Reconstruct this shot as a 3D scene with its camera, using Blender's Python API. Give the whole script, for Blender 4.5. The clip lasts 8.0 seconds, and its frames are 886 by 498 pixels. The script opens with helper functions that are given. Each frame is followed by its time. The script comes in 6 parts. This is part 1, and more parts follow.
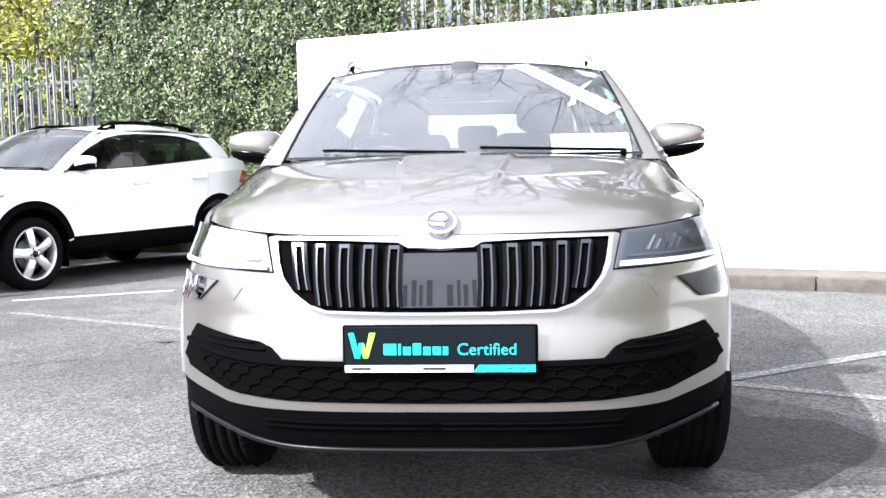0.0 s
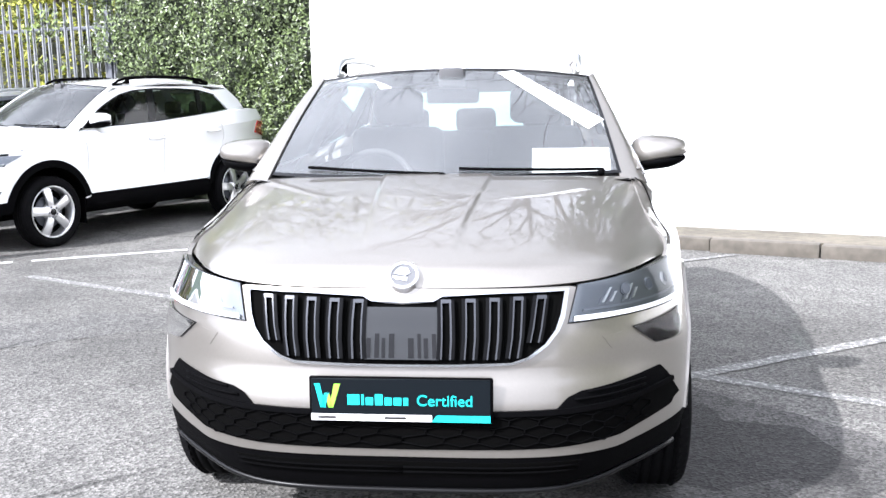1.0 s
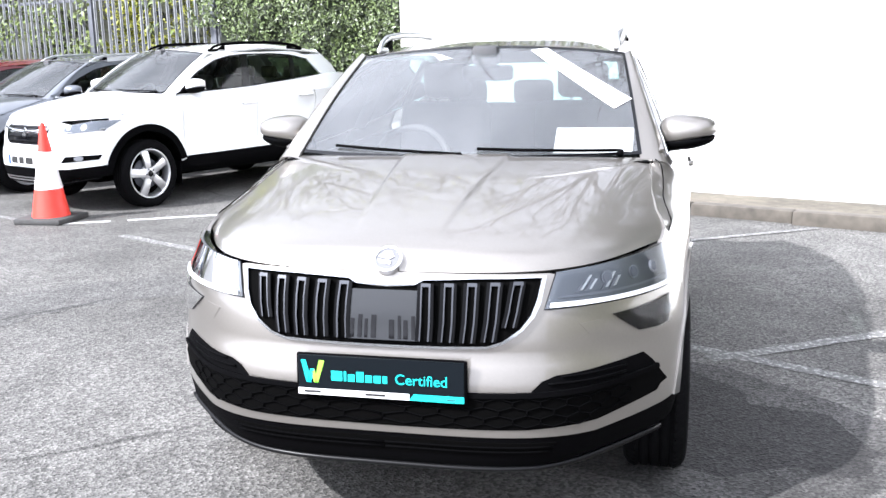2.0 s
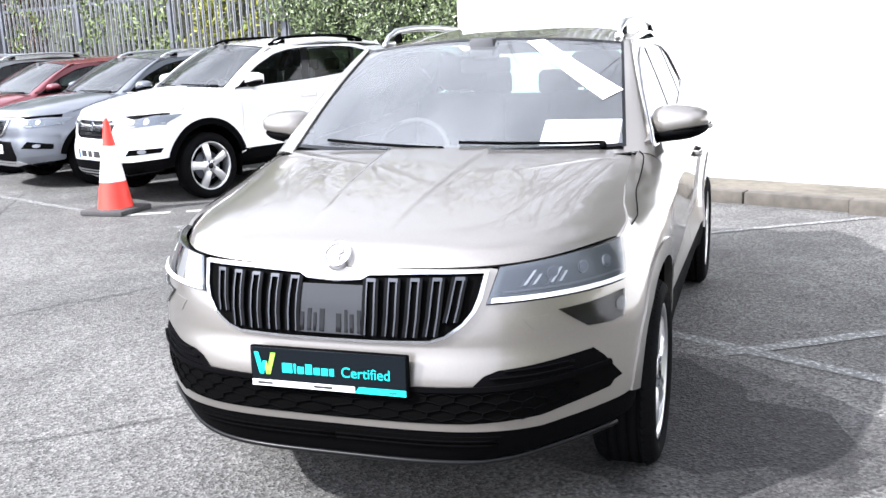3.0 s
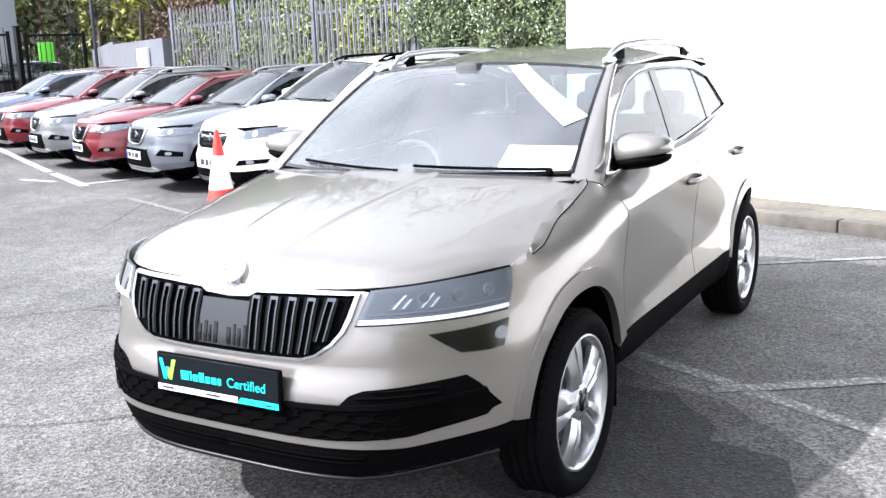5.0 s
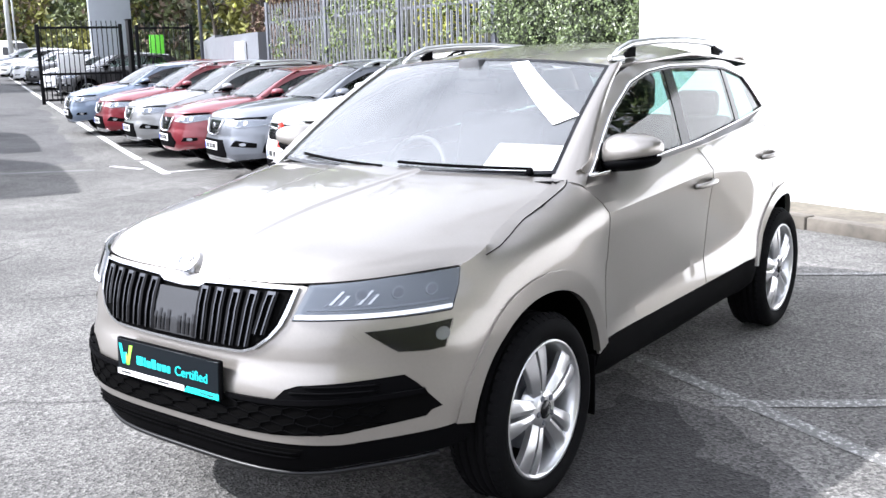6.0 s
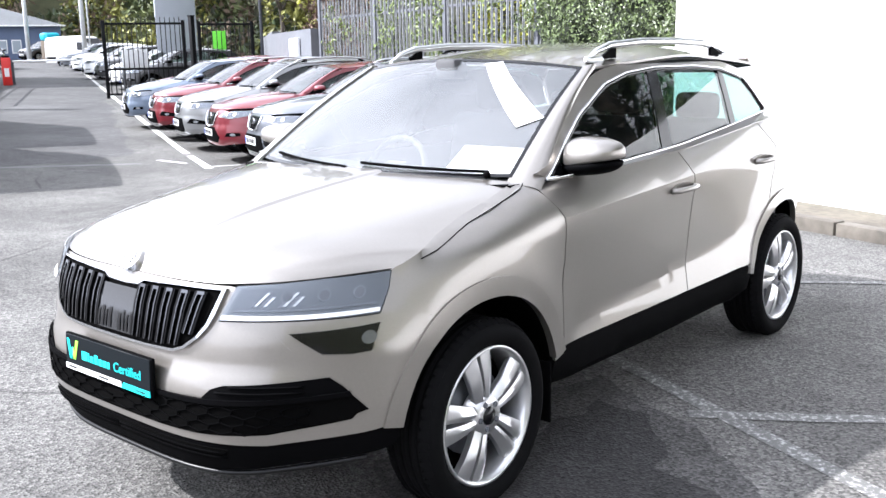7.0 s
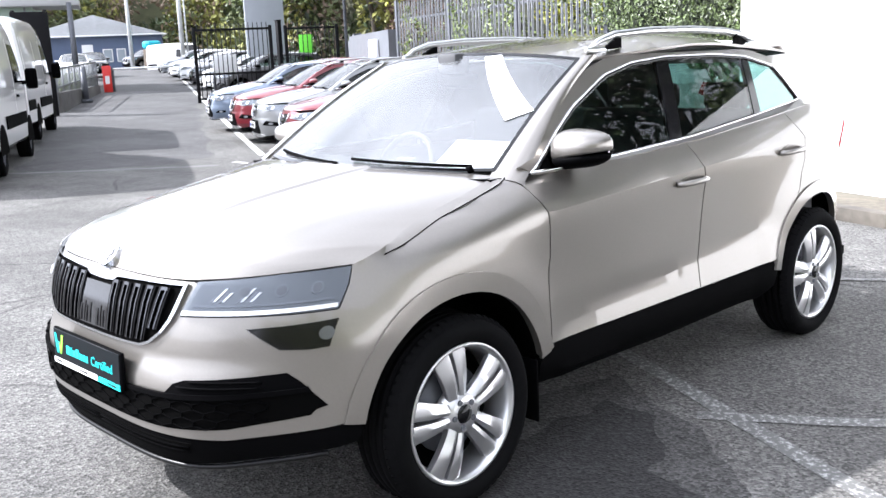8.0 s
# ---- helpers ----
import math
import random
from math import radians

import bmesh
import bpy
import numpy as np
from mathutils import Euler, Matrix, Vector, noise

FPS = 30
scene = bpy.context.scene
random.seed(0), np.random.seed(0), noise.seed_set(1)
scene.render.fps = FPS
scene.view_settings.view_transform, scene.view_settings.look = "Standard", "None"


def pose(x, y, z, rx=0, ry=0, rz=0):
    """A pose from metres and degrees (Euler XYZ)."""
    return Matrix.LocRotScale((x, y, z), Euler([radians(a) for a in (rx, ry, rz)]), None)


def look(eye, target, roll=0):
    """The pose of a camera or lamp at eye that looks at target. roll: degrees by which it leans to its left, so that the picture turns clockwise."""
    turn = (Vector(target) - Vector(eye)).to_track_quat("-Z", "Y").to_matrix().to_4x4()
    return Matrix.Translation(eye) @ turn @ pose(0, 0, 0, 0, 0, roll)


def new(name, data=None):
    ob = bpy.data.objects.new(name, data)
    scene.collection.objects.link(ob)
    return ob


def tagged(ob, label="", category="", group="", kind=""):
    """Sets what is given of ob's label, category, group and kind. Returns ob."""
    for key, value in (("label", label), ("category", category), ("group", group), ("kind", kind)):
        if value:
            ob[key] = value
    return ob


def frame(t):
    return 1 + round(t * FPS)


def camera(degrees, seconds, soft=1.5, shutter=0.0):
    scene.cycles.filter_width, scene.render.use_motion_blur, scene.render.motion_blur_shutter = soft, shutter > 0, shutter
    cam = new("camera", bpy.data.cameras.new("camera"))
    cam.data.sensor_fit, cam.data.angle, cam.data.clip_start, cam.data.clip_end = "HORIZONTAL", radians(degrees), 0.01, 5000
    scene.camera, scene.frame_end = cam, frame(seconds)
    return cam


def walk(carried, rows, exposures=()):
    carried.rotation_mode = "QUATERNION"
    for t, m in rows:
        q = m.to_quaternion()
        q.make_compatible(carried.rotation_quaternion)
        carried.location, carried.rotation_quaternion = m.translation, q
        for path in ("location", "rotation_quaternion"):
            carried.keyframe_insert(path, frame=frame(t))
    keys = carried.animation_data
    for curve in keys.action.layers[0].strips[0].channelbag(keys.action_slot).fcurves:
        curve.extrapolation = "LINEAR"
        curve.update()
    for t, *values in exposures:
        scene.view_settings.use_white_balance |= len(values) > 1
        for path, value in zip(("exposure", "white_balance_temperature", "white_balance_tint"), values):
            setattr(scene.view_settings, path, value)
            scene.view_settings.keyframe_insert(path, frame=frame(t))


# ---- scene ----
cam = camera(50.0, 8.0)
EXPOSURES = [(0.0, 1.19, 6000, 13), (4.0, 1.12, 6000, 13), (8.0, 1.2, 6000, 13)]
PATH = [
    (0, (0.188, -2.513, 1.062), (0.049, -0.525, 0.897), -1.0),
    (0.5, (0.247, -2.529, 1.248), (0.103, -0.549, 1.009), -1.3),
    (1, (0.386, -2.564, 1.447), (0.187, -0.602, 1.117), -0.9),
    (1.5, (0.559, -2.576, 1.532), (0.214, -0.651, 1.115), -0.8),
    (2, (0.793, -2.571, 1.537), (0.349, -0.665, 1.123), -1.1),
    (3.5, (1.465, -2.422, 1.569), (0.724, -0.617, 1.13), -1.9),
    (4, (1.715, -2.399, 1.584), (0.879, -0.631, 1.167), -0.6),
    (4.5, (1.903, -2.315, 1.582), (1.001, -0.577, 1.176), -1.7),
    (6, (2.478, -1.855, 1.551), (1.315, -0.277, 1.156), -1.4),
    (6.5, (2.65, -1.763, 1.569), (1.414, -0.244, 1.163), -1.5),
    (7, (2.788, -1.575, 1.559), (1.517, -0.083, 1.16), -1.1),
    (7.5, (2.919, -1.4, 1.54), (1.571, 0.023, 1.144), -1.0),
    (8, (3.066, -1.263, 1.525), (1.648, 0.091, 1.131), -2.5),
]
walk(cam, [(t, look(eye, target, roll)) for t, eye, target, roll in PATH], exposures=EXPOSURES)

SUN_TO = Vector((-0.9, -0.8, 1.0)).normalized()
sun_data = bpy.data.lights.new("sun", "SUN")
sun_data.energy, sun_data.angle, sun_data.color = 5.5, radians(0.8), (1.0, 0.97, 0.92)
sun = new("sun", sun_data)
sun.matrix_world = look(SUN_TO * 60, (0, 0, 0))
world = bpy.data.worlds.new("sky")
scene.world = world
world.use_nodes = True
wn, wl = world.node_tree.nodes, world.node_tree.links
sky = wn.new("ShaderNodeTexSky")
sky.sky_type, sky.sun_disc = "NISHITA", False
sky.sun_elevation = math.asin(SUN_TO.z)
sky.sun_rotation = math.atan2(SUN_TO.x, SUN_TO.y)
sky.air_density, sky.dust_density, sky.ozone_density = 1.0, 4.0, 1.0
# thin bright cloud over the blue
cloud, cramp, cmix, ctc = wn.new("ShaderNodeTexNoise"), wn.new("ShaderNodeValToRGB"), wn.new("ShaderNodeMix"), wn.new("ShaderNodeTexCoord")
cloud.inputs["Scale"].default_value, cloud.inputs["Detail"].default_value = 1.6, 6.0
cramp.color_ramp.elements[0].position, cramp.color_ramp.elements[1].position = 0.20, 0.46
cmix.data_type = "RGBA"
wl.new(ctc.outputs["Generated"], cloud.inputs["Vector"])
wl.new(cloud.outputs["Fac"], cramp.inputs["Fac"])
# pale haze all round the horizon
sep, low, hi = wn.new("ShaderNodeSeparateXYZ"), wn.new("ShaderNodeMapRange"), wn.new("ShaderNodeMath")
low.inputs["From Min"].default_value, low.inputs["From Max"].default_value = 0.30, 0.05
hi.operation = "MAXIMUM"
wl.new(ctc.outputs["Generated"], sep.inputs[0])
wl.new(sep.outputs["Z"], low.inputs["Value"])
wl.new(low.outputs["Result"], hi.inputs[0]), wl.new(cramp.outputs["Color"], hi.inputs[1])
wl.new(hi.outputs[0], cmix.inputs[0])
wl.new(sky.outputs["Color"], cmix.inputs[6])
# clouds and haze scatter more light forward, towards the sun's side
dot, half, cube, gain, cloud_col = wn.new("ShaderNodeVectorMath"), wn.new("ShaderNodeMath"), wn.new("ShaderNodeMath"), wn.new("ShaderNodeMath"), wn.new("ShaderNodeVectorMath")
dot.operation = "DOT_PRODUCT"
dot.inputs[1].default_value = SUN_TO
half.operation, half.inputs[1].default_value, half.inputs[2].default_value = "MULTIPLY_ADD", 0.5, 0.5
cube.operation, cube.inputs[1].default_value = "POWER", 4.0
gain.operation, gain.inputs[1].default_value, gain.inputs[2].default_value = "MULTIPLY_ADD", 30.0, 14.5
cloud_col.operation = "SCALE"
cloud_col.inputs[0].default_value = (1.0, 1.02, 1.07)
wl.new(ctc.outputs["Generated"], dot.inputs[0])
wl.new(dot.outputs["Value"], half.inputs[0]), wl.new(half.outputs[0], cube.inputs[0]), wl.new(cube.outputs[0], gain.inputs[0])
wl.new(gain.outputs[0], cloud_col.inputs["Scale"])
wl.new(cloud_col.outputs[0], cmix.inputs[7])
wl.new(cmix.outputs[2], wn["Background"].inputs["Color"])
wn["Background"].inputs["Strength"].default_value = 0.05
# ---- materials ----
MATS = {}


def mat(name, col, rough=0.5, metal=0.0, var=0.0, scale=20.0, bump=0.0, bscale=200.0, coat=0.0, spec=0.5, emit=0.0, flake=0.0, rand=0.0):
    if name in MATS:
        return MATS[name]
    m = bpy.data.materials.new(name)
    m.use_nodes = True
    n, l = m.node_tree.nodes, m.node_tree.links
    b = n["Principled BSDF"]
    b.inputs["Base Color"].default_value = (*col, 1)
    b.inputs["Roughness"].default_value, b.inputs["Metallic"].default_value = rough, metal
    b.inputs["Specular IOR Level"].default_value = spec
    b.inputs["Coat Weight"].default_value, b.inputs["Coat Roughness"].default_value = coat, 0.03
    tc = n.new("ShaderNodeTexCoord")
    if var or rand:
        hsv = n.new("ShaderNodeHueSaturation")
        hsv.inputs["Color"].default_value = (*col, 1)
        mr = n.new("ShaderNodeMapRange")
        mr.inputs["To Min"].default_value, mr.inputs["To Max"].default_value = 1 - max(var, rand), 1 + max(var, rand)
        if rand:
            geo = n.new("ShaderNodeNewGeometry")
            l.new(geo.outputs["Random Per Island"], mr.inputs["Value"])
        else:
            t1, t2, mx = n.new("ShaderNodeTexNoise"), n.new("ShaderNodeTexNoise"), n.new("ShaderNodeMath")
            t1.inputs["Scale"].default_value, t2.inputs["Scale"].default_value = scale, scale * 0.13
            t1.inputs["Detail"].default_value = 8.0
            mx.operation = "ADD"
            l.new(tc.outputs["Object"], t1.inputs["Vector"]), l.new(tc.outputs["Object"], t2.inputs["Vector"])
            l.new(t1.outputs["Fac"], mx.inputs[0]), l.new(t2.outputs["Fac"], mx.inputs[1])
            mr.inputs["From Min"].default_value, mr.inputs["From Max"].default_value = 0.65, 1.35
            l.new(mx.outputs[0], mr.inputs["Value"])
        l.new(mr.outputs["Result"], hsv.inputs["Value"])
        l.new(hsv.outputs["Color"], b.inputs["Base Color"])
    if bump or flake:
        bt, bn = n.new("ShaderNodeTexNoise"), n.new("ShaderNodeBump")
        bt.inputs["Scale"].default_value, bt.inputs["Detail"].default_value = bscale, 4.0
        bn.inputs["Strength"].default_value, bn.inputs["Distance"].default_value = max(bump, flake), 0.002
        l.new(tc.outputs["Object"], bt.inputs["Vector"])
        l.new(bt.outputs["Fac"], bn.inputs["Height"]), l.new(bn.outputs["Normal"], b.inputs["Normal"])
    if emit:
        b.inputs["Emission Color"].default_value, b.inputs["Emission Strength"].default_value = (*col, 1), emit
    MATS[name] = m
    return m


def glass_mat(name, tint, rough=0.0, ior=1.85, veil=0.0):
    """Thin pane: tinted see-through with a clear reflection on top, and a pale film that paints in glare."""
    m = bpy.data.materials.new(name)
    m.use_nodes = True
    n, l = m.node_tree.nodes, m.node_tree.links
    n.remove(n["Principled BSDF"])
    tr, gl, mx, fr = n.new("ShaderNodeBsdfTransparent"), n.new("ShaderNodeBsdfGlossy"), n.new("ShaderNodeMixShader"), n.new("ShaderNodeFresnel")
    tr.inputs["Color"].default_value = (*tint, 1)
    gl.inputs["Roughness"].default_value, fr.inputs["IOR"].default_value = rough, ior
    l.new(fr.outputs["Fac"], mx.inputs["Fac"])
    l.new(tr.outputs["BSDF"], mx.inputs[1]), l.new(gl.outputs["BSDF"], mx.inputs[2])
    last = mx.outputs["Shader"]
    if veil:
        df, m2 = n.new("ShaderNodeBsdfDiffuse"), n.new("ShaderNodeMixShader")
        df.inputs["Color"].default_value = (0.75, 0.78, 0.82, 1)
        m2.inputs["Fac"].default_value = veil
        l.new(last, m2.inputs[1]), l.new(df.outputs["BSDF"], m2.inputs[2])
        last = m2.outputs["Shader"]
    l.new(last, n["Material Output"].inputs["Surface"])
    return m


def paint_mat(name, col, metal=0.25, rough=0.35):
    return mat(name, col, rough, metal, coat=1.0, var=0.03, scale=900.0, flake=0.03)


def ground_mat(name, col, worn):
    """Old asphalt: pale stone chips in a dark binder, patches of wear, stains and fine cracks."""
    m = bpy.data.materials.new(name)
    m.use_nodes = True
    n, l = m.node_tree.nodes, m.node_tree.links
    b = n["Principled BSDF"]
    b.inputs["Specular IOR Level"].default_value = 0.35
    tc = n.new("ShaderNodeTexCoord")

    def noise_at(scale, detail=6.0, rough=0.6):
        t = n.new("ShaderNodeTexNoise")
        t.inputs["Scale"].default_value, t.inputs["Detail"].default_value, t.inputs["Roughness"].default_value = scale, detail, rough
        l.new(tc.outputs["Object"], t.inputs["Vector"])
        return t.outputs["Fac"]

    def ramp(src, p0, c0, p1, c1):
        r = n.new("ShaderNodeValToRGB")
        r.color_ramp.elements[0].position, r.color_ramp.elements[1].position = p0, p1
        r.color_ramp.elements[0].color, r.color_ramp.elements[1].color = (*c0, 1), (*c1, 1)
        l.new(src, r.inputs["Fac"])
        return r.outputs["Color"]

    def mul(a, c, f=1.0):
        x = n.new("ShaderNodeMix")
        x.data_type, x.blend_type = "RGBA", "MULTIPLY"
        x.inputs[0].default_value = f
        l.new(a, x.inputs[6]), l.new(c, x.inputs[7])
        return x.outputs[2]

    vor = n.new("ShaderNodeTexVoronoi")
    vor.inputs["Scale"].default_value = 85.0
    l.new(tc.outputs["Object"], vor.inputs["Vector"])
    chips = ramp(vor.outputs["Color"], 0.15, [c * 0.45 for c in col], 0.85, [c * 1.6 for c in col])
    big = ramp(noise_at(0.55, 5.0), 0.38, (1 - worn,) * 3, 0.62, (1 + worn * 0.4,) * 3)
    mid = ramp(noise_at(3.5, 8.0, 0.7), 0.3, (0.72,) * 3, 0.7, (1.2,) * 3)
    crack = n.new("ShaderNodeTexVoronoi")
    crack.feature = "DISTANCE_TO_EDGE"
    crack.inputs["Scale"].default_value = 0.42
    warp = n.new("ShaderNodeMix")
    warp.data_type = "RGBA"
    warp.inputs[0].default_value = 0.12
    wt = n.new("ShaderNodeTexNoise")
    wt.inputs["Scale"].default_value = 2.5
    l.new(tc.outputs["Object"], wt.inputs["Vector"])
    l.new(tc.outputs["Object"], warp.inputs[6]), l.new(wt.outputs["Color"], warp.inputs[7])
    l.new(warp.outputs[2], crack.inputs["Vector"])
    lines = ramp(crack.outputs["Distance"], 0.0, (0.35,) * 3, 0.008, (1,) * 3)
    some = ramp(noise_at(0.33, 2.0), 0.50, (0,) * 3, 0.58, (1,) * 3)     # cracks run only here and there
    grit = ramp(noise_at(46.0, 3.0, 0.8), 0.36, (0.62,) * 3, 0.66, (1.28,) * 3)
    cracked = mul(mul(mul(mul(chips, grit), big), mid), lines)
    l.new(some, cracked.node.inputs[0])
    l.new(cracked, b.inputs["Base Color"])
    b.inputs["Roughness"].default_value = 0.85
    bn = n.new("ShaderNodeBump")
    bn.inputs["Strength"].default_value, bn.inputs["Distance"].default_value = 0.7, 0.006
    l.new(vor.outputs["Distance"], bn.inputs["Height"])
    l.new(bn.outputs["Normal"], b.inputs["Normal"])
    return m


def worn_paint_mat(name, col, holes):
    """Road marking: white paint worn through to the stone in places."""
    m = bpy.data.materials.new(name)
    m.use_nodes = True
    n, l = m.node_tree.nodes, m.node_tree.links
    b, tc = n["Principled BSDF"], n.new("ShaderNodeTexCoord")
    t, r = n.new("ShaderNodeTexNoise"), n.new("ShaderNodeValToRGB")
    t.inputs["Scale"].default_value, t.inputs["Detail"].default_value, t.inputs["Roughness"].default_value = 38.0, 8.0, 0.75
    r.color_ramp.elements[0].position, r.color_ramp.elements[1].position = holes, holes + 0.09
    r.color_ramp.elements[0].color, r.color_ramp.elements[1].color = (0.11, 0.108, 0.105, 1), (*col, 1)
    l.new(tc.outputs["Object"], t.inputs["Vector"]), l.new(t.outputs["Fac"], r.inputs["Fac"])
    l.new(r.outputs["Color"], b.inputs["Base Color"])
    b.inputs["Roughness"].default_value = 0.8
    return m


BLACK = mat("black plastic", (0.002, 0.002, 0.0023), 0.7, bump=0.25, bscale=900, spec=0.02)
GLOSS = mat("gloss black", (0.005, 0.005, 0.006), 0.09, spec=0.28)
DARK = mat("dark void", (0.0015, 0.0015, 0.0015), 0.9, spec=0.03)
CHROME = mat("chrome", (0.82, 0.83, 0.85), 0.08, 1.0)
SMOKE = mat("smoked chrome", (0.085, 0.087, 0.094), 0.22, 1.0)
FRAMECHROME = mat("dark frame chrome", (0.50, 0.51, 0.53), 0.12, 1.0)
SATIN = mat("satin aluminium", (0.62, 0.63, 0.64), 0.28, 1.0)
ALLOY = mat("silver alloy", (0.60, 0.60, 0.61), 0.3, 0.85, coat=0.3)
RUBBER = mat("tyre rubber", (0.004, 0.004, 0.0044), 0.85, spec=0.05, var=0.2, scale=40, bump=0.2, bscale=300)
CLOTH = mat("dark seat cloth", (0.03, 0.031, 0.034), 0.9, var=0.2, scale=60, bump=0.4, bscale=400)
TRIM = mat("grey interior trim", (0.05, 0.05, 0.053), 0.7, var=0.15, scale=30)
LINER = mat("pale headliner", (0.45, 0.44, 0.42), 0.9)
WSCREEN = glass_mat("windscreen glass", (0.74, 0.79, 0.78), ior=2.4, veil=0.06)
REARSCREEN = glass_mat("row windscreen glass", (0.45, 0.50, 0.50), ior=1.95, veil=0.03)
REARGLASS = glass_mat("tinted rear glass", (0.26, 0.42, 0.40), ior=1.6)
SIDEGLASS = glass_mat("side glass", (0.50, 0.64, 0.60), ior=1.65)
ROWGLASS = glass_mat("row side glass", (0.30, 0.36, 0.34), ior=1.5)
LENS = glass_mat("lamp lens", (0.86, 0.88, 0.9), ior=1.32)
WHITE = mat("white wall paint", (0.80, 0.80, 0.79), 0.8, var=0.05, scale=5, bump=0.3, bscale=60)
STEEL = mat("galvanised steel", (0.19, 0.197, 0.205), 0.6, 0.4, var=0.3, scale=12)
STEELDARK = mat("weathered steel post", (0.10, 0.105, 0.12), 0.55, 0.4, var=0.2, scale=12)
BLACKSTEEL = mat("black painted steel", (0.006, 0.006, 0.007), 0.6, spec=0.12)
# ---- helpers for building ----


def smooth_edges(bm, deg=38):
    lim = radians(deg)
    for f in bm.faces:
        f.smooth = True
    for e in bm.edges:
        if len(e.link_faces) == 2 and e.calc_face_angle(0) > lim:
            e.smooth = False


def part(name, bm, material, parent=None, label="", m=None, deg=38):
    """Links a bmesh as one mesh object under a thing or part."""
    if m is not None:
        bmesh.ops.transform(bm, matrix=m, verts=bm.verts)
    smooth_edges(bm, deg)
    me = bpy.data.meshes.new(name)
    bm.to_mesh(me)
    bm.free()
    me.materials.append(material)
    ob = new(name, me)
    if parent is not None:
        ob.parent = parent
    if label:
        ob["label"] = label
    return ob


def thing(name, label, category, group="", kind="", m=None):
    ob = new(name)
    ob.empty_display_size = 0.1
    if m is not None:
        ob.matrix_world = m
    return tagged(ob, label, category, group, kind)


def box(w, d, h, x=0, y=0, z=0, bev=0.0, seg=2, bm=None, rot=None):
    """A box w x d x h whose base centre lies at x, y, z."""
    bm = bm or bmesh.new()
    got = bmesh.ops.create_cube(bm, size=1)["verts"]
    m = Matrix.Translation((x, y, z + h / 2)) @ (rot or Matrix()) @ Matrix.Diagonal((w, d, h, 1))
    bmesh.ops.transform(bm, matrix=m, verts=got)
    if bev:
        es = list({e for v in got for e in v.link_edges})
        bmesh.ops.bevel(bm, geom=es, offset=bev, segments=seg, affect="EDGES", profile=0.5)
    return bm


def tube(pts, r, sides=8, bm=None, closed=False, taper=None):
    """A round bar along points."""
    bm = bm or bmesh.new()
    pts = [Vector(p) for p in pts]
    rings, n = [], len(pts)
    for i, p in enumerate(pts):
        a = pts[(i - 1) % n] if (closed or i) else p
        b = pts[(i + 1) % n] if (closed or i < n - 1) else p
        d = (b - a).normalized()
        side = d.cross(Vector((0, 0, 1)))
        side = side.normalized() if side.length > 1e-4 else Vector((1, 0, 0))
        up = side.cross(d)
        rr = r * (taper[i] if taper else 1)
        rings.append([bm.verts.new(p + side * rr * math.cos(2 * math.pi * k / sides) + up * rr * math.sin(2 * math.pi * k / sides)) for k in range(sides)])
    for i in range(n if closed else n - 1):
        a, b = rings[i], rings[(i + 1) % n]
        for k in range(sides):
            bm.faces.new((a[k], a[(k + 1) % sides], b[(k + 1) % sides], b[k]))
    if not closed:
        bm.faces.new(rings[0][::-1]), bm.faces.new(rings[-1])
    return bm


def lathe(prof, n=48, bm=None, axis="X"):
    """Turns a profile of (along, radius) round the X axis."""
    bm = bm or bmesh.new()
    rings = [[bm.verts.new((a, r * math.cos(2 * math.pi * k / n), r * math.sin(2 * math.pi * k / n))) for k in range(n)] for a, r in prof]
    for p, q in zip(rings, rings[1:]):
        for k in range(n):
            bm.faces.new((p[k], q[k], q[(k + 1) % n], p[(k + 1) % n]))
    return bm


def prism(poly, h0, h1, bm=None):
    """A flat outline in x, y drawn up from h0 to h1."""
    bm = bm or bmesh.new()
    lo, hi = [bm.verts.new((x, y, h0)) for x, y in poly], [bm.verts.new((x, y, h1)) for x, y in poly]
    n = len(poly)
    for i in range(n):
        bm.faces.new((lo[i], lo[(i + 1) % n], hi[(i + 1) % n], hi[i]))
    bm.faces.new(hi), bm.faces.new(lo[::-1])
    bmesh.ops.recalc_face_normals(bm, faces=bm.faces)
    return bm


def sheet(fn, us, vs, thick=0.0):
    """A surface fn(u, v); with thick, closed to a slab behind its face."""
    bm = bmesh.new()
    rows = [[bm.verts.new(fn(u, v)) for u in us] for v in vs]
    for a, b in zip(rows, rows[1:]):
        for i in range(len(us) - 1):
            bm.faces.new((a[i], a[i + 1], b[i + 1], b[i]))
    if thick:
        bm.normal_update()
        bmesh.ops.solidify(bm, geom=bm.faces[:], thickness=thick)
    return bm


def steps(a, b, n):
    return [a + (b - a) * i / n for i in range(n + 1)]


